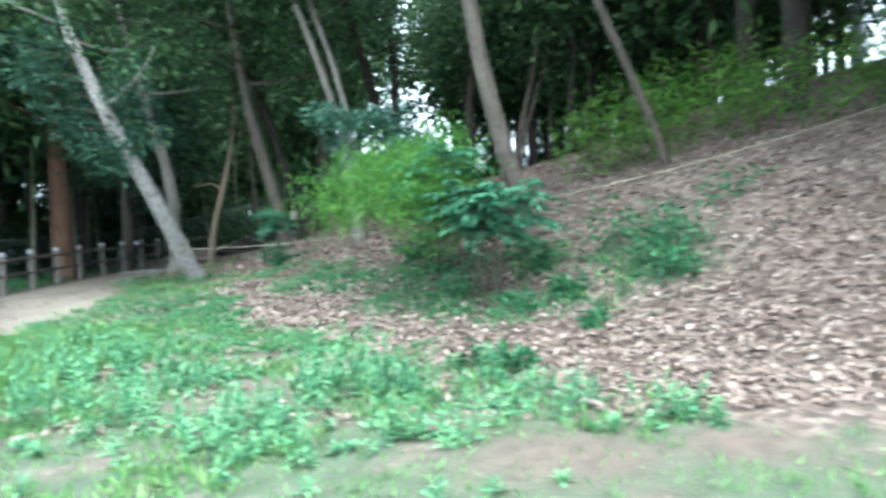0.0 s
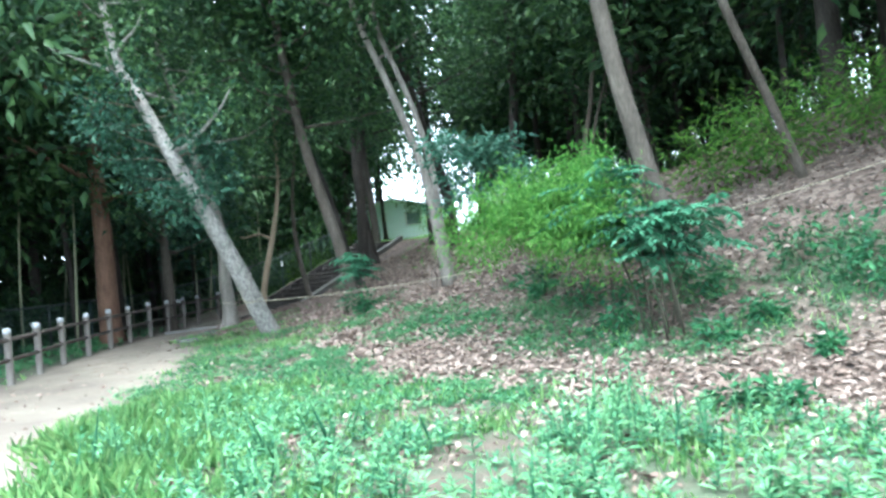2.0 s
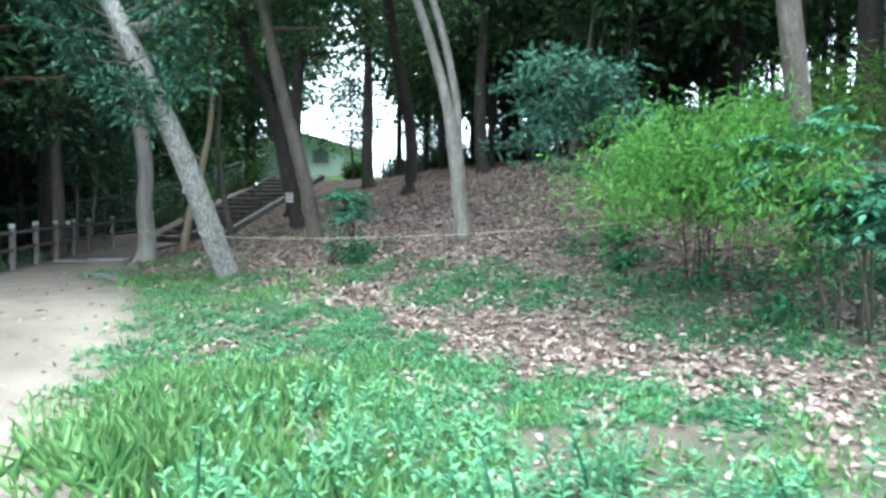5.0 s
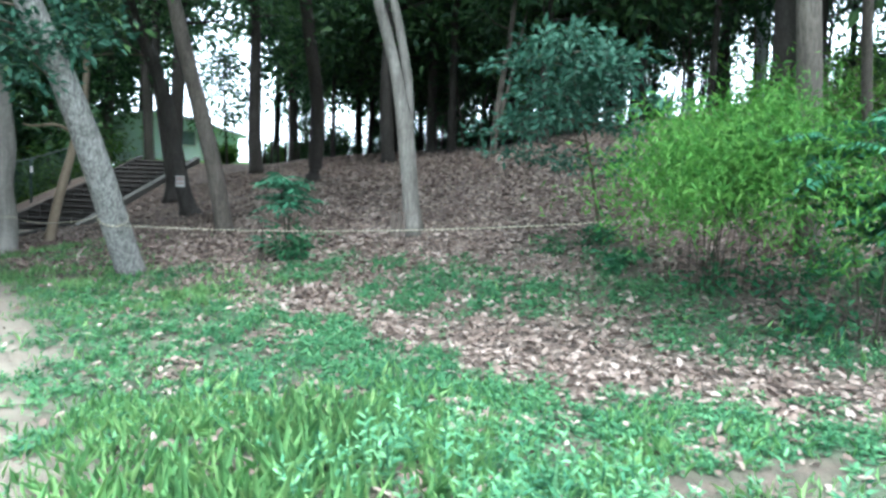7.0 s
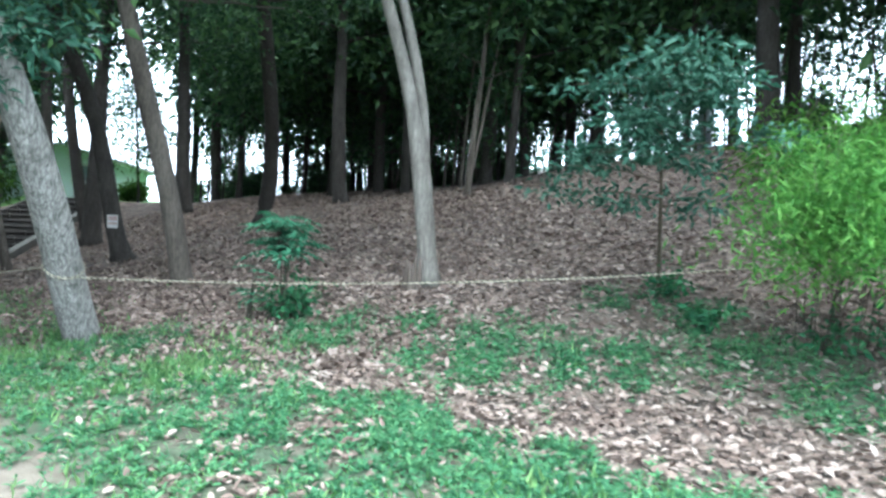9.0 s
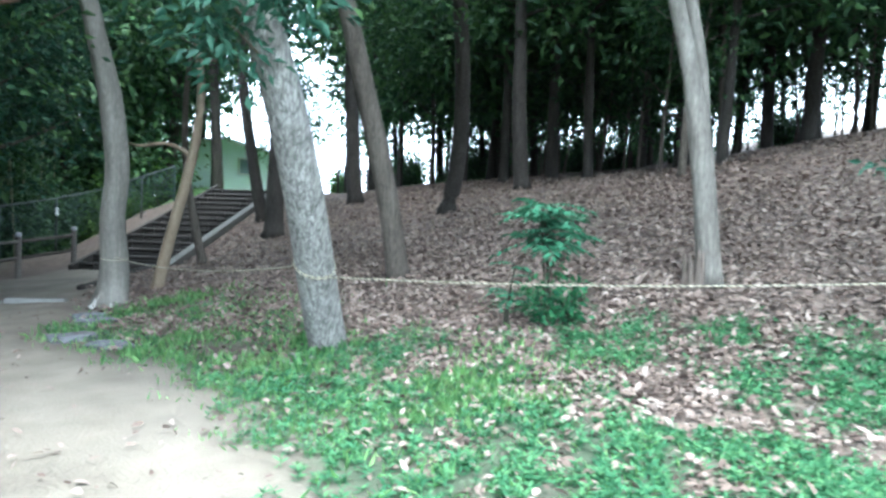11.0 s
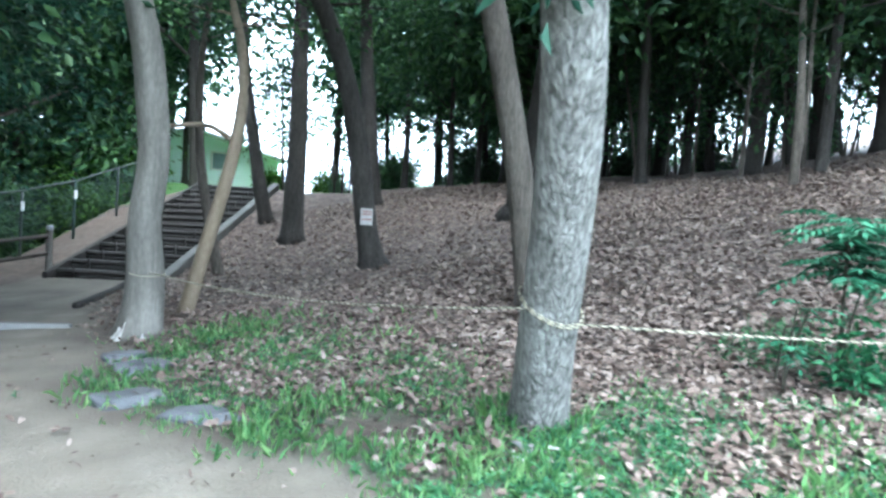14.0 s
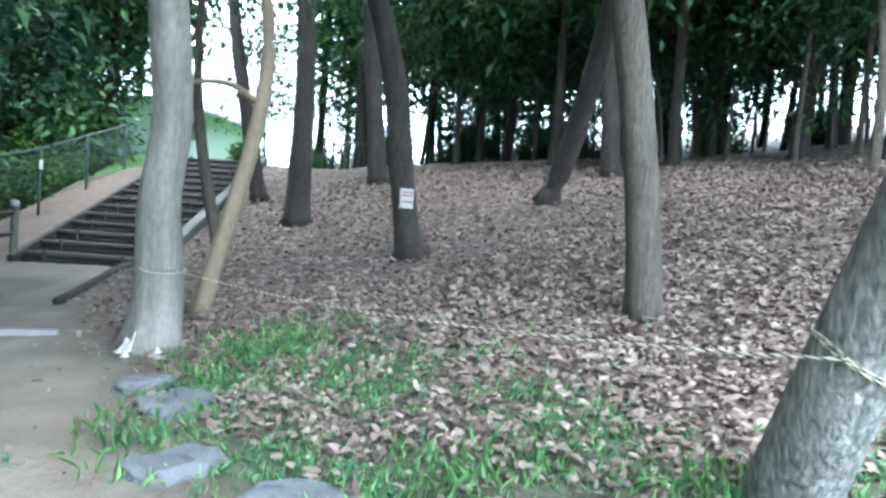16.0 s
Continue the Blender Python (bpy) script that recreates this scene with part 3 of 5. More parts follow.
def clump_leaves(rng, centres, spread, per, size, ratio=0.42, up=0.3, flat=0.7):
    n = len(centres) * per
    c = np.repeat(centres, per, axis=0)
    off = rng.normal(size=(n, 3)) * spread
    off[:, 2] *= flat
    D = unit(off + rng.normal(size=(n, 3)) * spread * 0.6 + np.array([0, 0, -0.12 * spread]))
    N = rand_dirs(rng, n, 1.2)
    L = size * rng.uniform(0.65, 1.25, n)
    return leaf_arrays(c + off, D, N, L, L * ratio, 0.18, 0.12)


def crown_arrays(rng, line, radii, z0, z1, reach, limbs, clumps, per, leaf, spread, ratio=0.45, flat=0.7):
    """Limbs from the trunk between two heights, with clumps of leaves along their outer halves."""
    wood, cents = [], []
    zl = line[:, 2]
    for i in range(limbs):
        z = z0 + (z1 - z0) * (i + rng.uniform()) / limbs
        p = np.array([np.interp(z, zl, line[:, k]) for k in range(3)])
        r = np.interp(z, zl, radii)
        a = i * 2.4 + rng.uniform(-0.5, 0.5)
        ln = reach * rng.uniform(0.6, 1.1) * (1 - 0.35 * (z - z0) / max(0.1, z1 - z0))
        pts, rr = branch(rng, p, np.array([math.cos(a), math.sin(a), rng.uniform(-0.05, 0.55)]), ln, r * 0.42)
        wood.append(tube_arrays(pts, rr, 6))
        for k in range(clumps):
            s = rng.uniform(0.3, 1.05) * (len(pts) - 1)
            j = min(int(s), len(pts) - 2)
            cents.append(pts[j] + (pts[j + 1] - pts[j]) * (s - j) + rng.normal(size=3) * reach * 0.13)
    return wood, clump_leaves(rng, np.array(cents), spread, per, leaf, ratio, flat=flat)


def tree(name, base, lean, bend, r, top, material, label, category="tree", leaf_material=None, crown=None, seed=1, flare=0.35, group="", sides=14, rough=0.05, far=False, shade_tier=None, sway=0.012, twist=(0.0, 0.0), bent=5.5, knees=(), slim=None):
    """A tapered trunk that leans and bends, with limbs and a leafy crown; an unseen tier above can shade the hill."""
    rng = np.random.default_rng(seed)
    x, y = base
    ob = thing(name, (x, y, float(height(x, y))), label, category, group)
    line = trunk_line(base, lean, bend, top, sway=sway, twist=twist, bent=bent)
    for kz, kx in knees:
        line[:, 0] += kx * np.exp(-((line[:, 2] - kz) / 0.5) ** 2)
    radii = r * (1 - 0.72 * (line[:, 2] / top).clip(0, 1) ** 1.1)
    if slim:
        radii = radii * (1 - (1 - slim[1]) * smooth(slim[0] - 0.4, slim[0] + 0.4, line[:, 2]))
    shaft = tube_arrays(line, radii, sides, rough, seed, flare)
    if crown:
        wood, leaves = crown_arrays(rng, line, radii, **crown)
    add_part("trunk", joined([shaft] + wood) if far else shaft, material, ob)
    if crown:
        for w in wood:
            if far:
                break
            add_part("limb", w, material, ob)
        add_part("crown", leaves, leaf_material or M_CROWN, ob, smooth_faces=False)
    if shade_tier:
        wood, leaves = crown_arrays(rng, line, radii, **shade_tier)
        for w in wood:
            add_part("limb", w, material, ob)
        add_part("shade_crown", leaves, leaf_material or M_CROWN, ob, smooth_faces=False)
    return ob, line, radii


HIGH = dict(z0=3.9, z1=8.6, reach=2.7, limbs=12, clumps=9, per=52, leaf=0.16, spread=0.40)
# Second crown tier above the view, added to shade the hill.
SHADE_TIER = dict(z0=7.2, z1=10.8, reach=5.2, limbs=12, clumps=11, per=52, leaf=0.26, spread=0.62)

leaning, LINE_A, RAD_A = tree("tree", (-5.36, 14.85), (-0.3109, -0.4251), (0.0193, -0.0759), 0.185, 8.5, M_BARK_PALE,
    "pale grey leaning oak with furrowed bark, rope tied round it", leaf_material=M_CROWN,
    crown=dict(z0=3.6, z1=8.2, reach=1.9, limbs=11, clumps=6, per=26, leaf=0.15, spread=0.30), twist=(-0.0079, 0.0263), bent=5.6, seed=3, flare=0.12, rough=0.03, sides=20)
pale, LINE_B, RAD_B = tree("tree", (-7.51, 19.03), (0.0958, 0.0046), (-0.0216, -0.0234), 0.19, 8.0, M_BARK_SMOOTH,
    "smooth pale grey tree with white roots spreading beside the path", leaf_material=M_CROWN, crown=dict(HIGH, z0=4.6, z1=7.8, per=28, clumps=7), twist=(-0.0046, 0.0012), bent=4.3, seed=4, sway=0.0, knees=((1.2, -0.083), (2.5, -0.022), (3.5, -0.047)), flare=0.45, rough=0.14, sides=20)
u = np.linspace(0, 1, 8)[:, None]
for k, (a, ln) in enumerate(((-2.4, 0.26), (-1.5, 0.18), (-0.5, 0.22), (0.6, 0.18), (2.0, 0.2), (3.3, 0.22))):
    way = np.array([math.cos(a), math.sin(a), 0])
    add_part("root", tube_arrays(way * (0.06 + ln * u) + np.array([0, 0, 0.34]) * (1 - u) ** 2.2 - np.array([0, 0, 0.035]), np.linspace(0.085, 0.034, 8), 8, 0.12, k), M_BARK_ROOT, pale, "whitish bare root")
tan_tree, LINE_C, RAD_C = tree("tree", (-6.94, 20.21), (0.1990, -0.2825), (0.0384, 0.0840), 0.098, 6.5, M_BARK_TAN,
    "thin tan tree leaning across the foot of the stairs", leaf_material=M_CROWN, crown=dict(HIGH, z0=3.6, z1=6.3, reach=1.4, limbs=7, clumps=4, per=30, leaf=0.13), twist=(-0.0122, 0.0104), bent=4.2, seed=5, sway=0.012, flare=0.1)
p = np.array([np.interp(2.15, LINE_C[:, 2], LINE_C[:, k]) for k in range(3)])
s = np.linspace(0, 1, 8)[:, None]
add_part("limb", tube_arrays(p + np.array([-0.95, 0.25, 0.28]) * s + np.array([0, 0, 0.1]) * np.sin(s * 5), np.linspace(0.04, 0.022, 8), 7, 0.08, 2), M_BARK_TAN, tan_tree)
tree("tree", (-6.07, 23.13), (-0.2131, 0.1150), (0.0151, 0.0078), 0.09, 6.5, M_BARK_BROWN,
    "thin brown tree leaning away beside the stairs", leaf_material=M_CROWN, crown=dict(HIGH, z0=3.8, z1=6.3, reach=1.4, limbs=6, clumps=4, per=30, leaf=0.13), twist=(0.0042, 0.0001), bent=4.6, seed=6)
tree("tree", (-3.91, 17.11), (-0.1621, -0.0424), (-0.0306, -0.0006), 0.15, 11.5, M_BARK_BROWN,
    "straight grey-brown tree standing in leaf litter behind the rope", crown=HIGH, twist=(0.0036, 0.0036), bent=4.2, seed=7, shade_tier=SHADE_TIER, flare=0.25)
forked, LINE_E, RAD_E = tree("tree", (-1.69, 13.80), (-0.0554, 0.0323), (-0.0334, -0.0006), 0.125, 11.0, M_BARK_GREY,
    "slender forked grey-tan tree rising from leaf litter", crown=dict(HIGH, z0=4.4, z1=7.6, reach=2.2), twist=(-0.0007, 0.0019), bent=5.0, seed=8, sway=0.015, slim=(1.75, 0.74), shade_tier=SHADE_TIER, flare=0.5, rough=0.1)
zf = np.linspace(1.0, 8.5, 26)
fork = np.stack([np.interp(zf, LINE_E[:, 2], LINE_E[:, k]) for k in range(3)], -1)
fork[:, 0] += np.interp(zf, (1.0, 1.5, 2.1, 3.4, 5.0, 8.5), (0.015, 0.06, 0.16, 0.27, 0.29, 0.75))
fork[:, 1] += np.interp(zf, (1.0, 3.0, 8.5), (-0.01, 0.03, 0.3))
add_part("second_stem", tube_arrays(fork, np.linspace(0.075, 0.03, 26), 12, 0.08, 2), M_BARK_GREY, forked)
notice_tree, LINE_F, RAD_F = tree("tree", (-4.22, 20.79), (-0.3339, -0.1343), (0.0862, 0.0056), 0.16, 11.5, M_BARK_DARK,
    "dark tree carrying a small weathered notice", crown=dict(HIGH, z0=4.6, reach=1.9), twist=(-0.0180, 0.0079), bent=4.1, seed=9, shade_tier=dict(SHADE_TIER, reach=3.4), flare=0.6)
tree("tree", (-4.42, 24.83), (0.0202, 0.0101), (0.0013, 0.0273), 0.21, 11.5, M_BARK_DARK, "thick dark tree standing beside the stairs", crown=dict(HIGH, z0=4.6, z1=8.6, reach=1.6, limbs=9, clumps=5), twist=(0.0007, 0.0016), bent=5.0, seed=10, shade_tier=dict(SHADE_TIER, reach=2.6), flare=0.5)
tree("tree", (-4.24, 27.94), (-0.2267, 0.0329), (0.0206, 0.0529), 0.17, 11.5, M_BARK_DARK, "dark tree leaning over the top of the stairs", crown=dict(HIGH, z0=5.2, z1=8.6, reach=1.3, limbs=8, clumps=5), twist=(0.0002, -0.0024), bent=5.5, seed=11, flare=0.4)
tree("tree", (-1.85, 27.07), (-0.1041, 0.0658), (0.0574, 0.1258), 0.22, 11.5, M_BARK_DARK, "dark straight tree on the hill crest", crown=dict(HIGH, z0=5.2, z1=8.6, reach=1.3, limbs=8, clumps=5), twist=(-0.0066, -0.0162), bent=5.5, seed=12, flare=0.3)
tree("tree", (-1.31, 21.77), (0.0742, -0.4557), (-0.0797, -0.0412), 0.17, 11.5, M_BARK_DARK, "dark tree leaning over the leafy slope", crown=HIGH, twist=(-0.0009, -0.0025), bent=2.9, seed=13, shade_tier=SHADE_TIER, flare=0.4)
tree("tree", (1.11, 22.87), (-0.1710, 0.0047), (0.0679, 0.0132), 0.19, 11.5, M_BARK_DARK, "dark straight tree near the hill crest", crown=HIGH, twist=(-0.0055, 0.0037), bent=4.0, seed=14, shade_tier=SHADE_TIER, flare=0.3)
tree("tree", (1.24, 9.70), (-0.2794, -0.1645), (0.0026, 0.0065), 0.13, 11.5, M_BARK_BROWN, "grey-barked tree leaning out of the slope behind the bushes",
    crown=dict(HIGH, z0=4.6, z1=8.0, reach=2.0, per=34), twist=(0.0037, 0.0043), bent=3.7, seed=15, shade_tier=dict(SHADE_TIER, z0=8.0, reach=3.8), flare=0.2)
tree("tree", (6.66, 14.7), (-0.02, 0.02), (0.0, 0.0), 0.24, 11.5, M_BARK_DARK, "thick dark tree with mossy foot on the hill crest", crown=HIGH, seed=16, shade_tier=SHADE_TIER, flare=0.5)
tree("tree", (-10.75, 19.3), (0.02, -0.05), (0.0, 0.0), 0.29, 9.5, M_BARK_RED, "thick reddish-brown conifer beyond the fence",
    crown=dict(HIGH, z0=3.4, z1=9.0, reach=2.8, limbs=14), seed=17, flare=0.3)
tree("tree", (-10.15, 21.9), (0.02, -0.04), (0.0, 0.0), 0.16, 7.5, M_BARK_BROWN, "grey-brown tree with low dark green branches by the fence", leaf_material=M_OAK,
    crown=dict(z0=2.3, z1=6.0, reach=3.2, limbs=18, clumps=11, per=62, leaf=0.15, spread=0.40, flat=0.22), seed=18)

tree("tree", (6.0, 11.6), (-0.01, 0.03), (0.0, 0.0), 0.2, 11.5, M_BARK_DARK, "dark straight tree at the top of the bank", crown=HIGH, seed=19, shade_tier=SHADE_TIER, flare=0.4)
tree("tree", (3.51, 10.64), (-0.354, -0.137), (-0.1, -0.06), 0.068, 10.5, M_BARK_BROWN, "slender grey tree leaning over the bamboo thicket", crown=dict(HIGH, z0=5.0, z1=8.0, reach=2.0, per=34),
    twist=(0.018, 0.004), bent=2.6, seed=20, shade_tier=dict(SHADE_TIER, z0=6.6, z1=9.8), flare=0.3)
young, LINE_O, RAD_O = tree("young_tree", (2.10, 18.56), (-0.0465, -0.0777), (0.1, 0.08), 0.075, 7.5, M_BARK_BROWN, "slim young tree with two stems on the crest", leaf_material=M_CROWN,
    crown=dict(z0=2.4, z1=7.0, reach=1.3, limbs=9, clumps=4, per=26, leaf=0.15, spread=0.3), twist=(-0.005, 0.0), bent=2.6, seed=22, sides=10, flare=0.3)
zf = np.linspace(0.15, 4.5, 16)
side_stem = np.stack([np.interp(zf, LINE_O[:, 2], LINE_O[:, k]) for k in range(3)], -1)
side_stem[:, 0] += 0.12 * zf - 0.06 * smooth(1.5, 2.5, zf)
add_part("second_stem", tube_arrays(side_stem, np.linspace(0.05, 0.018, 16), 8, 0.06, 4), M_BARK_BROWN, young)

# low leafy sprays on the leaning oak
rng = np.random.default_rng(31)
sprays, twigs = [], []
for z, a, ln in ((2.35, 4.0, 0.5), (2.55, 3.8, 0.75), (2.7, 5.3, 0.5), (2.9, 2.9, 1.1), (3.0, 0.0, 0.7), (3.1, 3.3, 0.9), (3.3, 0.7, 0.8),
                 (3.4, 3.3, 1.2), (3.6, 2.2, 1.0), (3.8, 5.9, 0.9), (4.0, 4.0, 1.1), (4.2, 3.0, 1.3), (4.4, 1.2, 1.0), (2.9, 2.5, 0.9), (2.9, 1.7, 0.6), (3.2, 2.6, 1.3), (3.7, 3.9, 1.2), (4.1, 2.5, 1.3), (4.6, 3.4, 1.4), (4.7, 5.0, 1.1), (3.5, 0.3, 0.9)):
    p = np.array([np.interp(z, LINE_A[:, 2], LINE_A[:, k]) for k in range(3)])
    pts, rr = branch(rng, p, np.array([math.cos(a), math.sin(a), 0.1]), ln, 0.018)
    twigs.append(tube_arrays(pts, rr, 5))
    sprays += [pts[k] + rng.normal(size=3) * 0.08 for k in (3, 4, 5, 6, 6, 6)]
for w in twigs:
    add_part("twig", w, M_TWIG, leaning)
add_part("low_foliage", clump_leaves(rng, np.array(sprays), 0.17, 24, 0.13, 0.4), M_OAK, leaning, "blue-green hanging oak leaves", False)

# woodland behind: a few trees, each copied about the hill and beyond the fence
KINDS = []
for k, (lean, r, top, z0, reach, per, lm) in enumerate((((0.02, 0.01), 0.14, 10.0, 3.0, 2.7, 25, M_CROWN), ((-0.05, 0.03), 0.11, 9.0, 2.4, 2.4, 23, M_CROWN),
                                                       ((0.07, -0.02), 0.17, 10.5, 3.2, 3.0, 25, M_CROWN), ((-0.02, -0.05), 0.09, 8.0, 1.9, 2.1, 23, M_CROWN))):
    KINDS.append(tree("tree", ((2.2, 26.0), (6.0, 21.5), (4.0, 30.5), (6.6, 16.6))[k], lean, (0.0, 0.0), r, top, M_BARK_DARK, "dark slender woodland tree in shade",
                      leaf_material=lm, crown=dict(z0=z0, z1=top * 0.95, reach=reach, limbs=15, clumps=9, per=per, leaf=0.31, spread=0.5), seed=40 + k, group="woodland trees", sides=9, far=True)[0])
rng = np.random.default_rng(77)
spots = []
# Box from x 5.4: trees mostly out of view, added to shade the bank.
for box, n, gap in (((2.4, 16.0, 18.5, 36.0), 34, 1.7), ((5.4, 12.0, 2.5, 9.5), 10, 1.9), ((7.6, 17.0, 9.0, 16.0), 9, 2.2), ((-24.0, -11.8, 10.0, 34.0), 54, 1.7), ((-22.0, -9.5, 32.0, 48.0), 18, 2.2), ((-15.0, -11.0, 24.0, 33.0), 8, 1.6), ((0.6, 3.0, 26.0, 40.0), 5, 2.2), ((-11.0, -4.2, 36.5, 46.0), 9, 1.9), ((3.0, 18.0, 36.0, 46.0), 9, 2.4)):
    made = 0
    for _ in range(400):
        p = (rng.uniform(box[0], box[1]), rng.uniform(box[2], box[3]))
        if made >= n:
            break
        if all((p[0] - q[0]) ** 2 + (p[1] - q[1]) ** 2 > gap * gap for q in spots):
            spots.append(p)
            made += 1
for i, p in enumerate(spots):
    s = rng.uniform(0.85, 1.2)
    o = copy_thing(KINDS[i % 4], pose(p[0], p[1], float(height(p[0], p[1])) - 0.03, 0, 0, rng.uniform(0, 360)))
    tall = 1.3 if p[0] < -4 else 1.12
    o.scale = (s * 1.1, s * 1.1, s * tall * rng.uniform(0.9, 1.15))

for k, (x, y, sc, up) in enumerate(((-1.6, 37.2, 0.62, 0.62), (-6.9, 38.4, 0.6, 0.66), (2.6, 40.5, 0.7, 0.7))):
    o = copy_thing(KINDS[(k + 1) % 4], pose(x, y, float(height(x, y)) - 0.03, 0, 0, 70.0 * k))
    o.scale = (sc, sc, up)


# thin young stems along the crest
thin = tree("young_tree", (3.2, 20.5), (0.06, 0.02), (0.01, 0.0), 0.045, 6.5, M_BARK_BROWN, "thin young tree on the shaded crest", leaf_material=M_CROWN,
            crown=dict(z0=1.0, z1=6.2, reach=1.35, limbs=12, clumps=4, per=17, leaf=0.18, spread=0.34), seed=47, group="young trees", sides=7, far=True)[0]
rng = np.random.default_rng(48)
for i in range(92):
    x, y = (rng.uniform(3.6, 17.0), rng.uniform(18.5, 36.0)) if i < 64 else (rng.uniform(8.0, 17.0), rng.uniform(9.0, 18.0))
    o = copy_thing(thin, pose(x, y, float(height(x, y)), rng.uniform(-7, 7), rng.uniform(-7, 7), rng.uniform(0, 360)))
    o.scale = (rng.uniform(0.7, 1.3),) * 3


# thin stems in the dark wood beyond the fence
def culm(x, y, seed):
    rng = np.random.default_rng(seed)
    ob = thing("bamboo_plant", (x, y, float(height(x, y))), "thin grey-green bamboo standing in the dark grove", "bamboo", "bamboo plants")
    z = np.linspace(-0.05, 7.0, 15)
    pts = np.stack([0.02 * z + 0.008 * z ** 2, 0.015 * z, z], -1)
    add_part("culm", tube_arrays(pts, np.linspace(0.035, 0.015, 15) * (1 + 0.12 * (np.arange(15) % 2)), 7), M_CULM, ob)
    c = pts[6:] + rng.normal(size=(9, 3)) * 0.25
    add_part("foliage", clump_leaves(rng, c, 0.35, 20, 0.18, 0.16), M_CROWN, ob, smooth_faces=False)
    return ob


first = culm(-12.5, 24.0, 5)
rng = np.random.default_rng(6)
for i in range(70):
    x, y = (rng.uniform(-20, -11.2), rng.uniform(14, 33)) if i < 40 else (rng.uniform(-15, -10.6), rng.uniform(28, 38))
    copy_thing(first, pose(x, y, float(height(x, y)), rng.uniform(-5, 5), rng.uniform(-6, 6), rng.uniform(0, 360)))


# ---- bushes ----
def bamboo_bush():
    rng = np.random.default_rng(21)
    x, y = 0.22, 9.72
    g = float(height(x, y))
    ob = thing("bamboo_bush", (x, y, g), "bright yellow-green dwarf bamboo bush arching over the slope", "bush")
    stems, cents = [], []
    for i in range(54):
        a = rng.uniform(3.3, 4.75)
        reach = rng.uniform(0.5, 1.85)
        topz = rng.uniform(1.05, 1.72) - 0.06 * reach
        s = np.linspace(0, 1, 9)[:, None]
        start = np.array([rng.uniform(-0.45, 0.15), rng.normal() * 0.2, 0.0])
        end = np.array([math.cos(a) * reach, math.sin(a) * reach, 0])
        pts = start + end * s ** 1.5 + np.array([0, 0, 1]) * (topz * np.sin(s * 2.25) * 1.05)
        if i % 3 == 0:
            stems.append(tube_arrays(pts, np.linspace(0.0045, 0.0025, 9), 5))
        for k in range(3, 9):
            cents += [pts[k] + rng.normal(size=3) * 0.13 for _ in range(2 if k < 5 else 3)]
        if i % 3 == 0:
            out = np.array([math.cos(a), math.sin(a), 0]) * 0.06
            cents += [pts[8] + out - np.array([0, 0, 0.12 * m]) + rng.normal(size=3) * 0.09 for m in range(1, 7)]
    cents = np.array(cents)
    low = 0.66 - 0.5 * smooth(-1.0, -0.25, cents[:, 0])
    cents = cents[cents[:, 2] > low + 0.12 * np.sin(cents[:, 0] * 9)]
    n = len(cents) * 16
    c = np.repeat(cents, 16, axis=0)
    D = rng.normal(size=(n, 3)) + np.array([-0.3, -0.4, -0.7])
    L = rng.uniform(0.06, 0.13, n)
    for w in stems:
        add_part("stem", w, M_SHADED_STEM, ob)
    add_part("foliage", leaf_arrays(c + rng.normal(size=(n, 3)) * 0.12, D, rand_dirs(rng, n, 1), L, L * 0.13, 0.1, 0.1), M_BAMBOO, ob, smooth_faces=False)


bamboo_bush()


def pinnate(rng, start, way, length, pairs, leaflet, droop=0.5):
    """One feather leaf: a drooping rib with leaflets in pairs."""
    d = way / np.linalg.norm(way)
    s = np.linspace(0, 1, pairs + 2)[:, None]
    rib = start + d * length * s - np.array([0, 0, 1]) * droop * length * s ** 2
    t = np.gradient(rib, axis=0)
    t = unit(t)
    side = unit(np.cross(t, np.array([[0, 0, 1.0]])))
    P, D = [], []
    for k in range(1, pairs + 1):
        for sg in (-1, 1):
            P.append(rib[k])
            D.append(side[k] * sg + t[k] * 0.45 + np.array([0, 0, -0.25]))
    P.append(rib[-1])
    D.append(t[-1])
    P, D = np.array(P), np.array(D)
    n = len(P)
    L = leaflet * rng.uniform(0.85, 1.15, n)
    return (rib, leaf_arrays(P, D, rand_dirs(rng, n, 4), L, L * 0.34, 0.1, 0.08))


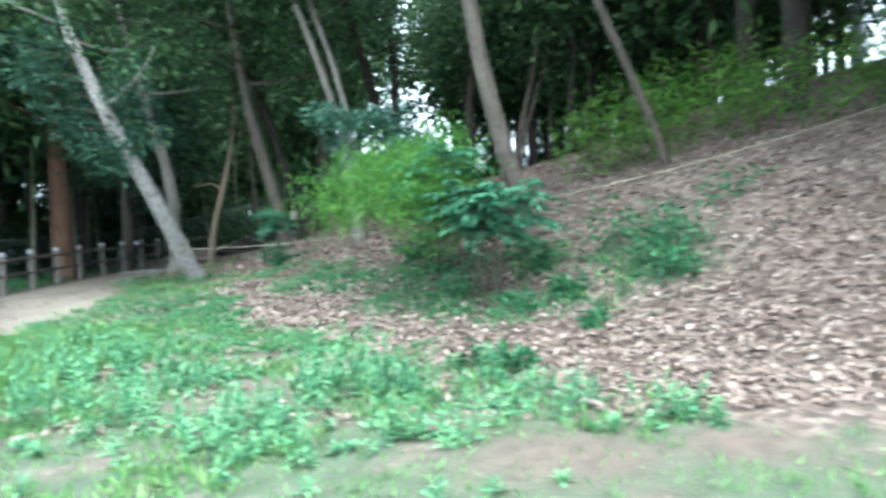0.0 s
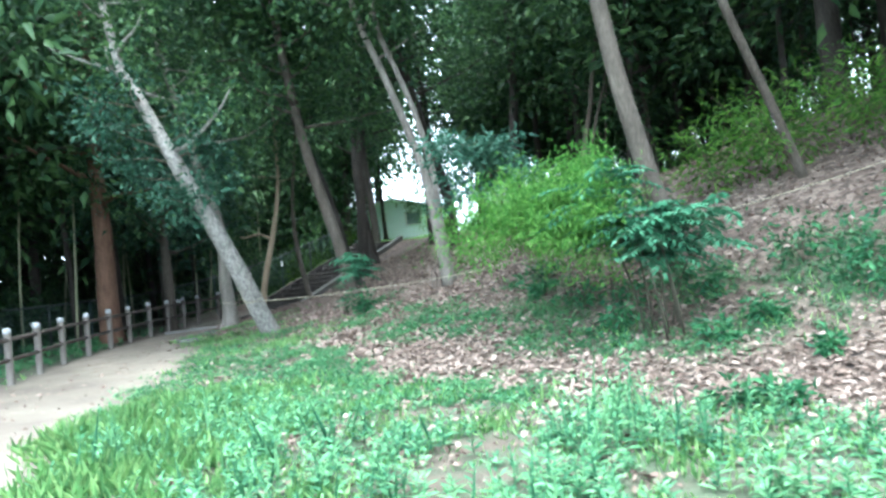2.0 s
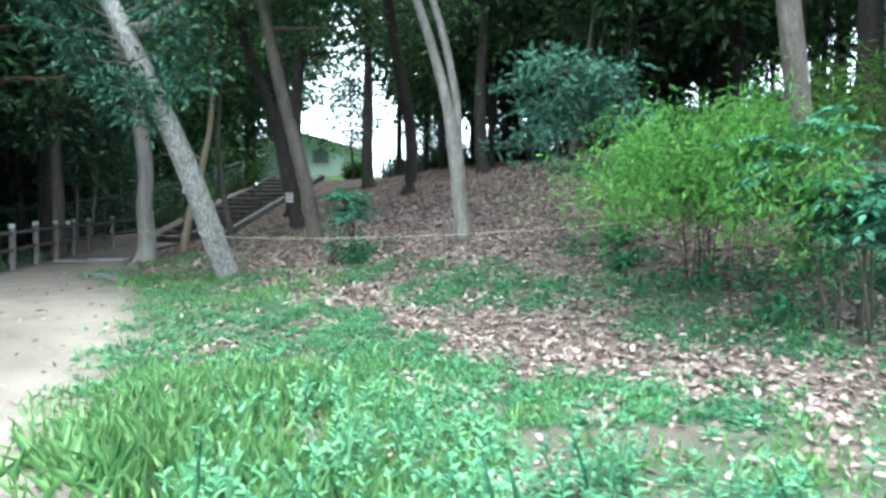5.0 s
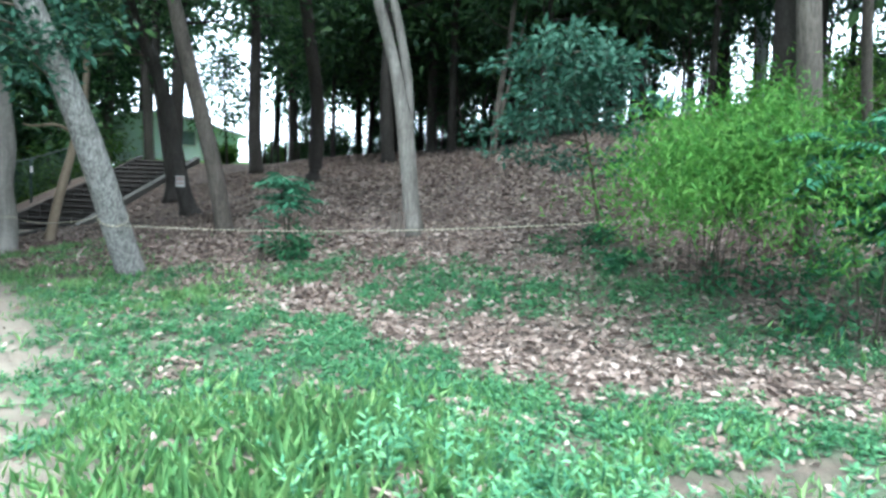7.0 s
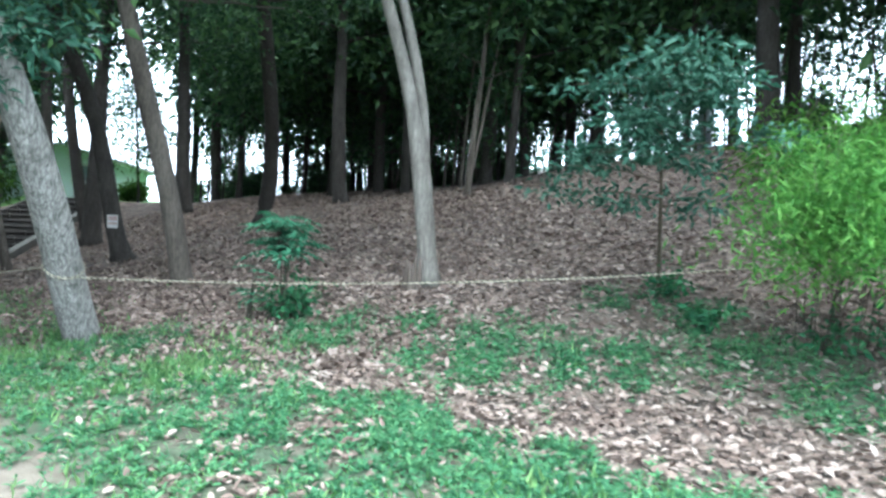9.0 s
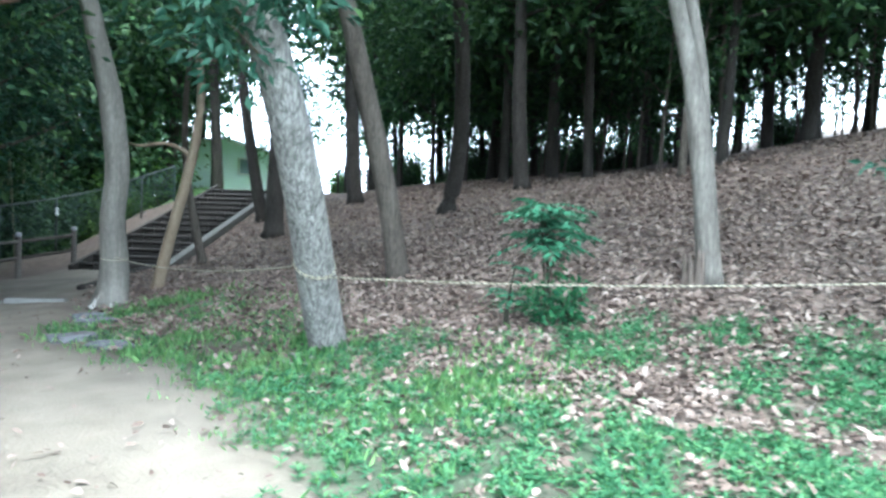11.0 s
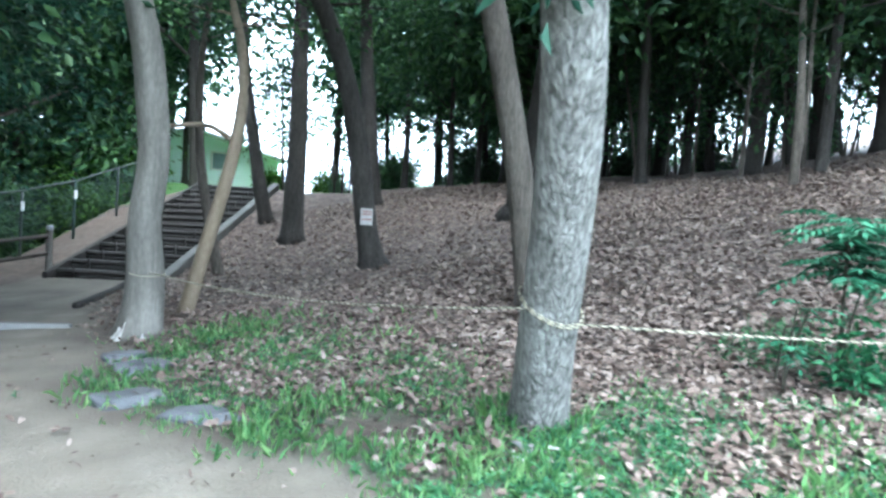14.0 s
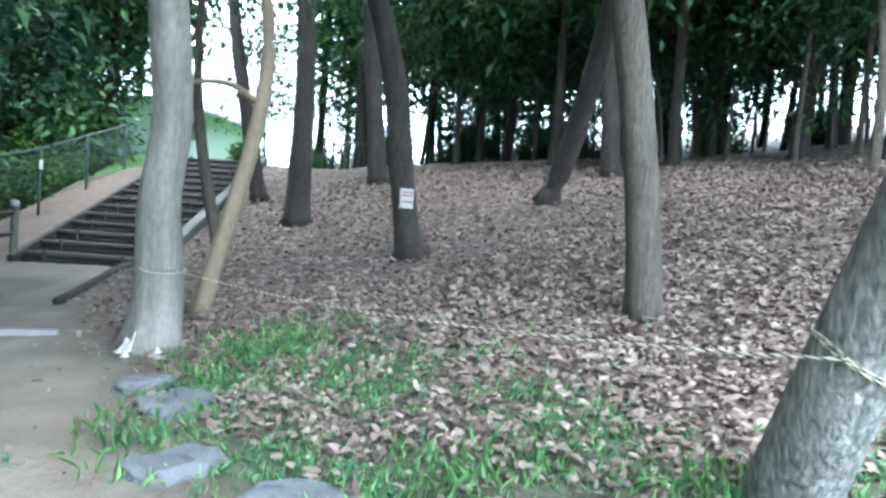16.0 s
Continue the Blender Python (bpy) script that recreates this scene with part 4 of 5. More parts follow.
def feather_shrub(name, x, y, top, spread, count, label, material, seed, leaf=(0.32, 6, 0.11), heading=None, foot=0.4):
    rng = np.random.default_rng(seed)
    ob = thing(name, (x, y, float(height(x, y))), label, "shrub")
    wood, leaves = [], []
    stems = max(3, count // 20)
    for i in range(stems):
        a = rng.uniform(0, 6.28) if heading is None else heading + rng.normal() * 0.8
        s = np.linspace(0, 1, 8)[:, None]
        h = top * rng.uniform(0.6, 0.95)
        r = spread * rng.uniform(0.2, 0.75)
        foot_at = np.array([rng.normal() * 0.14 * spread, rng.normal() * 0.14 * spread, -0.03])
        pts = foot_at + np.array([math.cos(a) * r, math.sin(a) * r, 0]) * s ** 1.3 + np.array([0, 0, h]) * s ** 0.8
        wood.append(tube_arrays(pts, np.linspace(0.014, 0.005, 8), 6))
        for k in range(count // stems):
            j = rng.uniform(foot, 1.0) * 7
            i0 = min(int(j), 6)
            p = pts[i0] + (pts[i0 + 1] - pts[i0]) * (j - i0)
            b = rng.uniform(0, 6.28)
            rib, lf = pinnate(rng, p, np.array([math.cos(b), math.sin(b), rng.uniform(0.05, 0.7)]), leaf[0] * rng.uniform(0.7, 1.2), leaf[1], leaf[2], 0.38)
            wood.append(tube_arrays(rib, np.full(len(rib), 0.003), 4))
            leaves.append(lf)
    for w in wood:
        if len(w[0]) > 30:
            add_part("stem", w, M_SHADED_STEM, ob)
    ribs = [w for w in wood if len(w[0]) <= 30]
    if ribs:
        add_part("leaf_ribs", joined(ribs), M_TWIG, ob)
    add_part("foliage", joined(leaves), material, ob, smooth_faces=False)
    return ob


feather_shrub("feather_leaved_shrub", 0.52, 8.3, 2.05, 0.9, 170, "dark blue-green shrub with large feathered leaves on the slope", M_SUMAC, 51, (0.55, 9, 0.125), heading=4.1, foot=0.56)
feather_shrub("feather_leaved_shrub", -3.42, 14.1, 1.42, 0.42, 54, "young green shrub with feathered leaves in leaf litter", M_SUMAC, 52, (0.42, 8, 0.105), foot=0.6)
leafy_low = ((-3.48, 13.95, 0.62, 0.22), (-3.25, 13.9, 0.38, 0.26))
feather_shrub("feather_leaved_shrub", -3.75, 14.3, 0.75, 0.3, 12, "small sprig of green feathered leaves in litter", M_SUMAC, 53, (0.22, 5, 0.08), foot=0.3)


def leafy_shrub(name, x, y, top, r, clumps, per, leaf, ratio, material, label, seed, low=0.25, shift=(0, 0), category="shrub"):
    """A bush or sapling of broad leaves on thin stems."""
    rng = np.random.default_rng(seed)
    ob = thing(name, (x, y, float(height(x, y))), label, category)
    wood, cents = [], []
    for i in range(max(3, clumps // 5)):
        a, h = rng.uniform(0, 6.28), top * rng.uniform(0.55, 1.0)
        s = np.linspace(0, 1, 7)[:, None]
        rr = r * rng.uniform(0.3, 1.0)
        pts = np.array([math.cos(a) * rr + shift[0], math.sin(a) * rr + shift[1], 0]) * s ** 1.7 + np.array([0, 0, h]) * s
        wood.append(tube_arrays(pts, np.linspace(0.013, 0.004, 7) * (top / 1.2) ** 0.5, 5))
        for _ in range(6):
            k = rng.uniform(low, 1) * 6
            j = min(int(k), 5)
            cents.append(pts[j] + (pts[j + 1] - pts[j]) * (k - j) + rng.normal(size=3) * r * 0.2)
    for w in wood:
        if len(w[0]) > 30:
            add_part("stem", w, M_TWIG, ob)
    ribs = [w for w in wood if len(w[0]) <= 30]
    if ribs:
        add_part("leaf_ribs", joined(ribs), M_TWIG, ob)
    add_part("foliage", clump_leaves(rng, np.array(cents), r * 0.22, per, leaf, ratio, flat=0.6), material, ob, smooth_faces=False)
    return ob



for i, (x, y, t, r) in enumerate(leafy_low):
    leafy_shrub("shrub", x, y, t, r, 16, 12, 0.075, 0.5, M_SHRUB, "low green leaves round the foot of a young shrub", 58 + i, 0.1)


def sapling():
    """A young oak: one thin leaning stem with tiers of spreading twigs."""
    rng = np.random.default_rng(61)
    x, y = -0.02, 11.65
    ob = thing("sapling", (x, y, float(height(x, y))), "slim blue-green oak sapling leaning over the leafy slope", "sapling")
    s = np.linspace(0, 1, 12)[:, None]
    stem = np.array([-1.3, -1.05, 0]) * s ** 1.35 + np.array([0, 0, 1.95]) * s - np.array([0, 0, 0.05])
    add_part("stem", tube_arrays(stem, np.linspace(0.028, 0.006, 12), 7), M_TWIG, ob)
    cents = []
    for i in range(26):
        k = rng.uniform(4.6, 11) if i else 11
        j = min(int(k), 10)
        p = stem[j] + (stem[j + 1] - stem[j]) * (k - j)
        a = i * 2.4 + rng.normal() * 0.3
        ln = (1.3 - 0.07 * k) * rng.uniform(0.45, 1.5)
        u = np.linspace(0, 1, 7)[:, None]
        pts = p + np.array([math.cos(a), math.sin(a), 0.0]) * ln * u + np.array([0, 0, 1]) * (0.28 * ln * u - 0.22 * ln * u ** 2)
        add_part("twig", tube_arrays(pts, np.linspace(0.009, 0.003, 7), 5), M_TWIG, ob)
        cents += [pts[m] + rng.normal(size=3) * np.array([0.1, 0.1, 0.035]) for m in (2, 3, 4, 4, 5, 5, 6, 6, 6)]
    add_part("foliage", clump_leaves(rng, np.array(cents), 0.09, 13, 0.105, 0.4, flat=0.5), M_SAPLING, ob, smooth_faces=False)


sapling()
leafy_shrub("shrub", -0.2, 11.3, 0.35, 0.3, 20, 12, 0.07, 0.5, M_SHRUB, "low dark green shrub at the foot of a sapling", 62)
for i, (x, y, t, r) in enumerate(((2.19, 8.43, 0.5, 0.5), (2.62, 7.9, 0.5, 0.5), (2.25, 7.8, 0.42, 0.42), (2.44, 7.35, 0.3, 0.3), (1.27, 8.66, 0.4, 0.3),
                                   (1.05, 9.2, 0.35, 0.3), (1.39, 7.75, 0.2, 0.22), (0.83, 7.64, 0.2, 0.3), (0.11, 8.68, 0.3, 0.34), (-0.1, 9.8, 0.36, 0.4), (1.52, 6.84, 0.13, 0.16),
                                   (3.4, 8.6, 0.4, 0.5), (0.4, 9.3, 0.32, 0.36), (-0.45, 10.75, 0.22, 0.2), (0.38, 6.0, 0.2, 0.28), (0.65, 5.85, 0.18, 0.25))):
    leafy_shrub("shrub", x, y, t, r, 18, 8, 0.10, 0.42, M_SHRUB, "low broad-leaved green shrub growing from leaf litter", 63 + i)
for i, (x, y, t, r) in enumerate(((2.6, 11.6, 1.2, 0.9), (3.6, 11.0, 1.2, 1.0), (4.8, 10.4, 1.2, 1.1), (5.9, 9.4, 1.2, 1.1), (3.8, 12.6, 1.3, 1.0), (5.4, 12.0, 1.3, 1.2))):
    leafy_shrub("bamboo_bush", x, y, t, r, 46, 13, 0.17, 0.16, M_THICKET, "yellow-green dwarf bamboo thicket on the bank", 72 + i, 0.35, category="bush")

under = leafy_shrub("evergreen_shrub", -17.0, 18.0, 3.0, 1.9, 110, 19, 0.27, 0.45, M_CROWN, "dark evergreen shrub in deep shade beyond the fence", 140, 0.05)
rng = np.random.default_rng(141)
for i in range(26):
    x, y = (rng.uniform(-24, -15.5), 8 + i * 1.1) if i < 18 else (rng.uniform(-15, -10.5), 35.5 + (i - 18) * 1.2)
    copy_thing(under, pose(x, y, float(height(x, y)), 0, 0, rng.uniform(0, 360)))
for i in range(9):
    x, y = -15.0 + 0.25 * (i % 3), 14.5 + i * 1.5
    o = copy_thing(under, pose(x, y, float(height(x, y)), 0, 0, 40.0 * i))
    o.scale = (0.6, 0.6, 0.55)
for i in range(13):
    x, y = -20.0 + 1.0 * i + 0.4 * math.sin(i * 2.9), 40.0 + 1.3 * math.sin(i * 2.1)
    o = copy_thing(under, pose(x, y, float(height(x, y)) - 0.02, 0, 0, 77.0 * i))
    k = 1.1 + 0.12 * (i % 3)
    o.scale = (k, k, k * 1.15)
for i in range(12):
    x, y = -0.2 + 1.15 * i + 0.5 * math.sin(i * 2.1), 32.6 + 0.9 * math.sin(i * 1.7) + 0.35 * max(0, 6 - i)
    o = copy_thing(under, pose(x, y, float(height(x, y)) - 0.02, 0, 0, 65.0 * i))
    k = 0.2 + 0.07 * (i % 3)
    o.scale = (k * 1.5, k * 1.5, k)
for i in range(10):
    x, y = 9.0 + 1.2 * i + 0.6 * math.sin(i * 2.7), 33.0 - 2.0 * i + 1.2 * math.sin(i * 1.9)
    o = copy_thing(under, pose(x, y, float(height(x, y)) - 0.02, 0, 0, 51.0 * i))
    k = 0.34 + 0.16 * ((i * 7) % 5) / 4
    o.scale = (k * 1.3, k * 1.3, k)
for i in range(20):
    if i < 11:
        x, y = 3.0 + 1.35 * i + 0.4 * math.sin(i * 3.1), 37.5 + 2.5 * math.sin(i * 1.9)
    else:
        x, y = -15.5 + 0.62 * (i - 11) + 0.5 * math.sin(i * 2.3), 26.5 + 0.95 * (i - 11)
    o = copy_thing(under, pose(x, y, float(height(x, y)) - 0.02, 0, 0, 65.0 * i))
    k = 0.5 + 0.12 * (i % 3) if i < 11 else 0.85
    o.scale = (k, k, k)

# ---- rope strung from tree to tree ----
def rope():
    ob = thing("rope", (-5.62, 14.3, 1.0), "thin yellow and black rope strung between trees", "rope")
    org = np.array(ob.location)
    path = []

    def span(a, b, sag, n):
        s = np.linspace(0, 1, n)[:, None]
        return np.array(a) + (np.array(b) - np.array(a)) * s - np.array([0, 0, 1]) * sag * 4 * s * (1 - s)
    path.append(span((-7.46, 18.80, 0.86), (-5.82, 14.38, 1.02), 0.10, 60))
    c = np.array([np.interp(0.78, LINE_A[:, 2], LINE_A[:, k]) for k in range(3)]) + np.array((-5.36, 14.85, float(height(-5.36, 14.85))))
    ang = np.linspace(2.7, 2.7 + 2 * math.pi + 2.6, 90)
    path.append(np.stack([c[0] + 0.187 * np.cos(ang), c[1] + 0.187 * np.sin(ang), c[2] + 0.03 + 0.11 * np.sin(ang) - 0.02 * (ang - 2.7) / 8], -1))
    path.append(span(path[-1][-1], (1.00, 9.58, 1.50), 0.15, 130))
    ang = np.linspace(3.0, 3.0 + 2 * math.pi, 40)
    path.append(np.stack([1.03 + 0.13 * np.cos(ang), 9.66 + 0.13 * np.sin(ang), 1.5 + 0.02 * np.sin(ang)], -1))
    path.append(span(path[-1][-1], (6.2, 8.6, float(height(6.2, 8.6)) + 0.3), 0.12, 70))
    line = np.concatenate(path)
    d = np.r_[0, np.cumsum(np.linalg.norm(np.diff(line, axis=0), axis=1))]
    keep = np.r_[True, np.diff(d) > 1e-6]
    u = np.arange(0, d[-1], 0.012)
    line = np.stack([np.interp(u, d[keep], line[keep, k]) for k in range(3)], -1)
    t = unit(np.gradient(line, axis=0))
    a = unit(np.cross(t, np.array([[0, 0, 1.0]])))
    b = np.cross(t, a)
    ph = u / 0.06 * 2 * math.pi
    for k, (name, m) in enumerate((("yellow_strand", M_ROPE_Y), ("yellow_strand", M_ROPE_Y), ("black_strand", M_ROPE_K))):
        w = ph + k * 2.094
        pts = line + 0.0039 * (a * np.cos(w)[:, None] + b * np.sin(w)[:, None]) - org
        add_part(name, tube_arrays(pts, np.full(len(pts), 0.0038), 5), m, ob)


rope()

# bamboo stake at the bush that holds the rope up, wrapped tie on the pale tree
tie = thing("rope_tie", (-7.47, 18.93, 0.84), "rope loop tied round the smooth grey tree", "rope")
ang = np.linspace(0, 2 * math.pi, 40)
add_part("loop", tube_arrays(np.stack([0.172 * np.cos(ang), 0.172 * np.sin(ang), 0.02 * np.sin(ang)], -1), np.full(40, 0.005), 6), M_ROPE_Y, tie)

# ---- notice on the dark tree ----
zn = 0.74
pn = np.array([np.interp(zn, LINE_F[:, 2], LINE_F[:, k]) for k in range(3)]) + np.array((-4.22, 20.79, float(height(-4.22, 20.79))))
notice = thing("notice", (pn[0], pn[1], pn[2]), "small weathered white notice tied to a dark tree", "sign")
ang = np.linspace(-0.6, 0.5, 9)
rows = [(0.175 * np.sin(ang) - 0.03, -0.175 * np.cos(ang) - 0.005, np.full(9, z)) for z in (-0.12, 0.12)]
v = np.concatenate([np.stack(r, -1) for r in rows] + [np.stack([r[0] * 0.97, r[1] * 0.97, r[2]], -1) for r in rows])
q = [[k, k + 1, 10 + k, 9 + k] for k in range(8)] + [[18 + k + 1, 18 + k, 27 + k, 28 + k] for k in range(8)]
add_part("sheet", (v, np.array(q)), M_PAPER, notice)
for z in (0.065, 0.025, -0.05):
    w = [(0.178 * np.sin(ang[1:8]) - 0.03, -0.178 * np.cos(ang[1:8]) - 0.005, np.full(7, z + d)) for d in (0, 0.022)]
    v = np.concatenate([np.stack(r, -1) for r in w])
    add_part("line_of_writing", (v, np.array([[k, k + 1, 8 + k, 7 + k] for k in range(6)])), M_INK, notice)


# ---- post-and-rail fence ----
def fence():
    line = ((0.5, -6.5), (5.0, -7.6), (9.3, -8.35), (12.3, -9.15), (15.0, -9.65), (18.5, -9.95), (24.2, -9.92), (25.4, -9.3), (25.9, -8.7))
    pts = np.array([(x, y) for y, x in line])
    d = np.r_[0, np.cumsum(np.linalg.norm(np.diff(pts, axis=0), axis=1))]
    u = np.append(np.arange(0.81, d[-1] - 0.7, 1.26), d[-1])
    px, py = np.interp(u, d, pts[:, 0]), np.interp(u, d, pts[:, 1])
    pz = height(px, py)
    ob = thing("fence", (px[0], py[0], float(pz[0])), "low post-and-rail park fence with pale posts and dark rails", "fence")
    o = np.array(ob.location)
    zz = np.array([-0.12, 0.0, 0.4, 0.8, 0.925, 0.945, 0.95])
    post = tube_arrays(np.stack([zz * 0, zz * 0, zz], -1), [0.062, 0.062, 0.06, 0.06, 0.06, 0.052, 0.03], 12, 0.02, 1)
    me = mesh_of("post", post[0], post[1], M_POST, True)
    zc = np.array([0.86, 0.862, 0.93, 0.95, 0.956])
    cap = tube_arrays(np.stack([zc * 0, zc * 0, zc], -1), [0.05, 0.064, 0.064, 0.054, 0.02], 12)
    mc = mesh_of("cap", cap[0], cap[1], M_POST_CAP, True)
    for x, y, z in zip(px, py, pz):
        p = new("post", me)
        p.parent = ob
        p.location = (x - o[0], y - o[1], z - o[2])
        k = new("cap", mc)
        k.parent = p
    for i in range(len(px) - 1):
        for zr in (0.42, 0.76):
            a, b = np.array([px[i], py[i], pz[i] + zr]) - o, np.array([px[i + 1], py[i + 1], pz[i + 1] + zr]) - o
            s = np.linspace(0, 1, 5)[:, None]
            add_part("rail", tube_arrays(a + (b - a) * s, np.full(5, 0.036), 8, 0.03, i), M_RAIL, ob)


fence()


# ---- log stairs ----
def stairs():
    n = 14
    ob = thing("stairs", (STAIR_FOOT[0], STAIR_FOOT[1], STAIR_Z0), "earth stairs edged with dark round logs climbing the bank", "stairs")
    ob.rotation_euler = (0, 0, math.atan2(STAIR_DIR[1], STAIR_DIR[0]) - math.pi / 2)
    rise, run = (STAIR_Z1 - STAIR_Z0) / n, STAIR_RUN / n
    for i in range(n):
        y, z = i * run, (i + 1) * rise
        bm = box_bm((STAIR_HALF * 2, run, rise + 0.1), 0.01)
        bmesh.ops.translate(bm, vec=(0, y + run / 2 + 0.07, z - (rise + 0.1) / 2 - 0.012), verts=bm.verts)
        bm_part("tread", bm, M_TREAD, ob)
        xs = np.linspace(-STAIR_HALF - 0.03, STAIR_HALF + 0.03, 9)
        for dz in (0.0, -0.095):
            add_part("log", tube_arrays(np.stack([xs, np.full(9, y) + 0.006 * np.sin(xs * 5 + i), np.full(9, z - 0.045 + dz)], -1), np.full(9, 0.05), 8, 0.04, i), M_LOG, ob)
        for sx in (-0.62, 0.62):
            zz = np.linspace(z - 0.25, z + 0.03, 4)
            add_part("peg", tube_arrays(np.stack([zz * 0 + sx, zz * 0 + y - 0.075, zz], -1), np.full(4, 0.028), 7), M_LOG, ob)
    for sx in (-1, 1):
        s = np.linspace(-0.04, 1.0, 12)
        bm = bmesh.new()
        w, hgt = 0.2 if sx > 0 else 0.09, 0.07
        vs = []
        for k in s:
            yy, z = k * STAIR_RUN, k * (STAIR_Z1 - STAIR_Z0) + 0.12
            for dx, dz in ((-w / 2, -0.3), (w / 2, -0.3), (w / 2, hgt - 0.02), (w / 2 - 0.02, hgt), (-w / 2 + 0.02, hgt), (-w / 2, hgt - 0.02)):
                vs.append(bm.verts.new((sx * (STAIR_HALF + w / 2 + 0.035) + dx, yy, z + dz)))
        for k in range(len(s) - 1):
            for j in range(6):
                bm.faces.new((vs[k * 6 + j], vs[k * 6 + (j + 1) % 6], vs[k * 6 + 6 + (j + 1) % 6], vs[k * 6 + 6 + j]))
        bm.faces.new(vs[:6][::-1])
        bm.faces.new(vs[-6:])
        bmesh.ops.recalc_face_normals(bm, faces=bm.faces)
        bm_part("side_kerb", bm, M_CONCRETE if sx > 0 else M_LOG, ob, "wide grey concrete kerb" if sx > 0 else "dark log edging")


stairs()

edging = thing("path_edging", (-8.15, 21.55, float(height(-8.15, 21.55))), "dark timber log edging between path and bank", "edging")
u = np.linspace(0, 1, 14)
ex, ey = -8.15 + 1.25 * u, 21.55 + 3.75 * u
e = np.stack([ex, ey, height(ex, ey) + 0.035], -1) - np.array(edging.location)
add_part("log", tube_arrays(e, np.full(14, 0.055), 8, 0.05, 3), M_LOG, edging)

for i, (a, b) in enumerate((((-9.75, 20.34), (-9.02, 20.2)), ((-9.0, 20.2), (-8.16, 20.0)))):
    mx, my = (a[0] + b[0]) / 2, (a[1] + b[1]) / 2
    kerb = thing("kerb_stone", (mx, my, float(height(mx, my))), "pale concrete kerb laid flush across the sandy path", "kerb", "kerb stones")
    kerb.rotation_euler = (0, 0, math.atan2(b[1] - a[1], b[0] - a[0]))
    bm = box_bm((math.dist(a, b) - 0.015, 0.13, 0.16), 0.015, 2)
    bmesh.ops.translate(bm, vec=(0, 0, -0.03), verts=bm.verts)
    bm_part("block", bm, M_KERB, kerb)


def rock(x, y, sx, sy, sz, turn, seed):
    bm = bmesh.new()
    bmesh.ops.create_icosphere(bm, subdivisions=4, radius=1)
    for v in bm.verts:
        n = noise.noise(v.co * 1.3 + Vector((seed, 0, 0))) * 0.35 + noise.noise(v.co * 3.1 + Vector((0, seed, 0))) * 0.14 + noise.noise(v.co * 8 + Vector((0, 0, seed))) * 0.035
        v.co = v.co * (1 + n)
        v.co.z = min(v.co.z, 0.62 + 0.1 * noise.noise(v.co * 2))
        v.co = Vector((v.co.x * sx, v.co.y * sy, v.co.z * sz))
    me = bpy.data.meshes.new("stone")
    bm.to_mesh(me)
    bm.free()
    me.materials.append(M_STONE)
    me.polygons.foreach_set("use_smooth", np.ones(len(me.polygons), bool))
    ob = new("stone", me)
    ob.location = (x, y, float(height(x, y)) + sz * 0.02)
    ob.rotation_euler = (0, 0, turn)
    tagged(ob, "flat grey stone half sunk in grass by the path", "stone", "stones under the pale tree")


rock(-7.70, 17.95, 0.20, 0.13, 0.10, 0.3, 1.0)
rock(-7.55, 17.45, 0.27, 0.22, 0.12, 1.0, 2.3)
rock(-7.70, 16.50, 0.26, 0.18, 0.10, 0.2, 3.1)
rock(-7.30, 15.92, 0.24, 0.15, 0.09, 2.6, 4.7)

# rotten stump shards at the forked tree's foot
stump = thing("stump", (-1.92, 13.78, float(height(-1.92, 13.78))), "dark rotten stump splinters beside the forked tree", "stump")
rng = np.random.default_rng(9)
for i in range(7):
    a, h = i * 0.9, rng.uniform(0.16, 0.42)
    z = np.linspace(-0.05, h, 6)
    p = np.stack([0.07 * math.cos(a) + 0.06 * math.cos(a) * z, 0.07 * math.sin(a) + 0.06 * math.sin(a) * z, z], -1)
    add_part("splinter", tube_arrays(p, np.linspace(0.05, 0.012, 6), 6, 0.2, i), M_ROTTEN, stump)


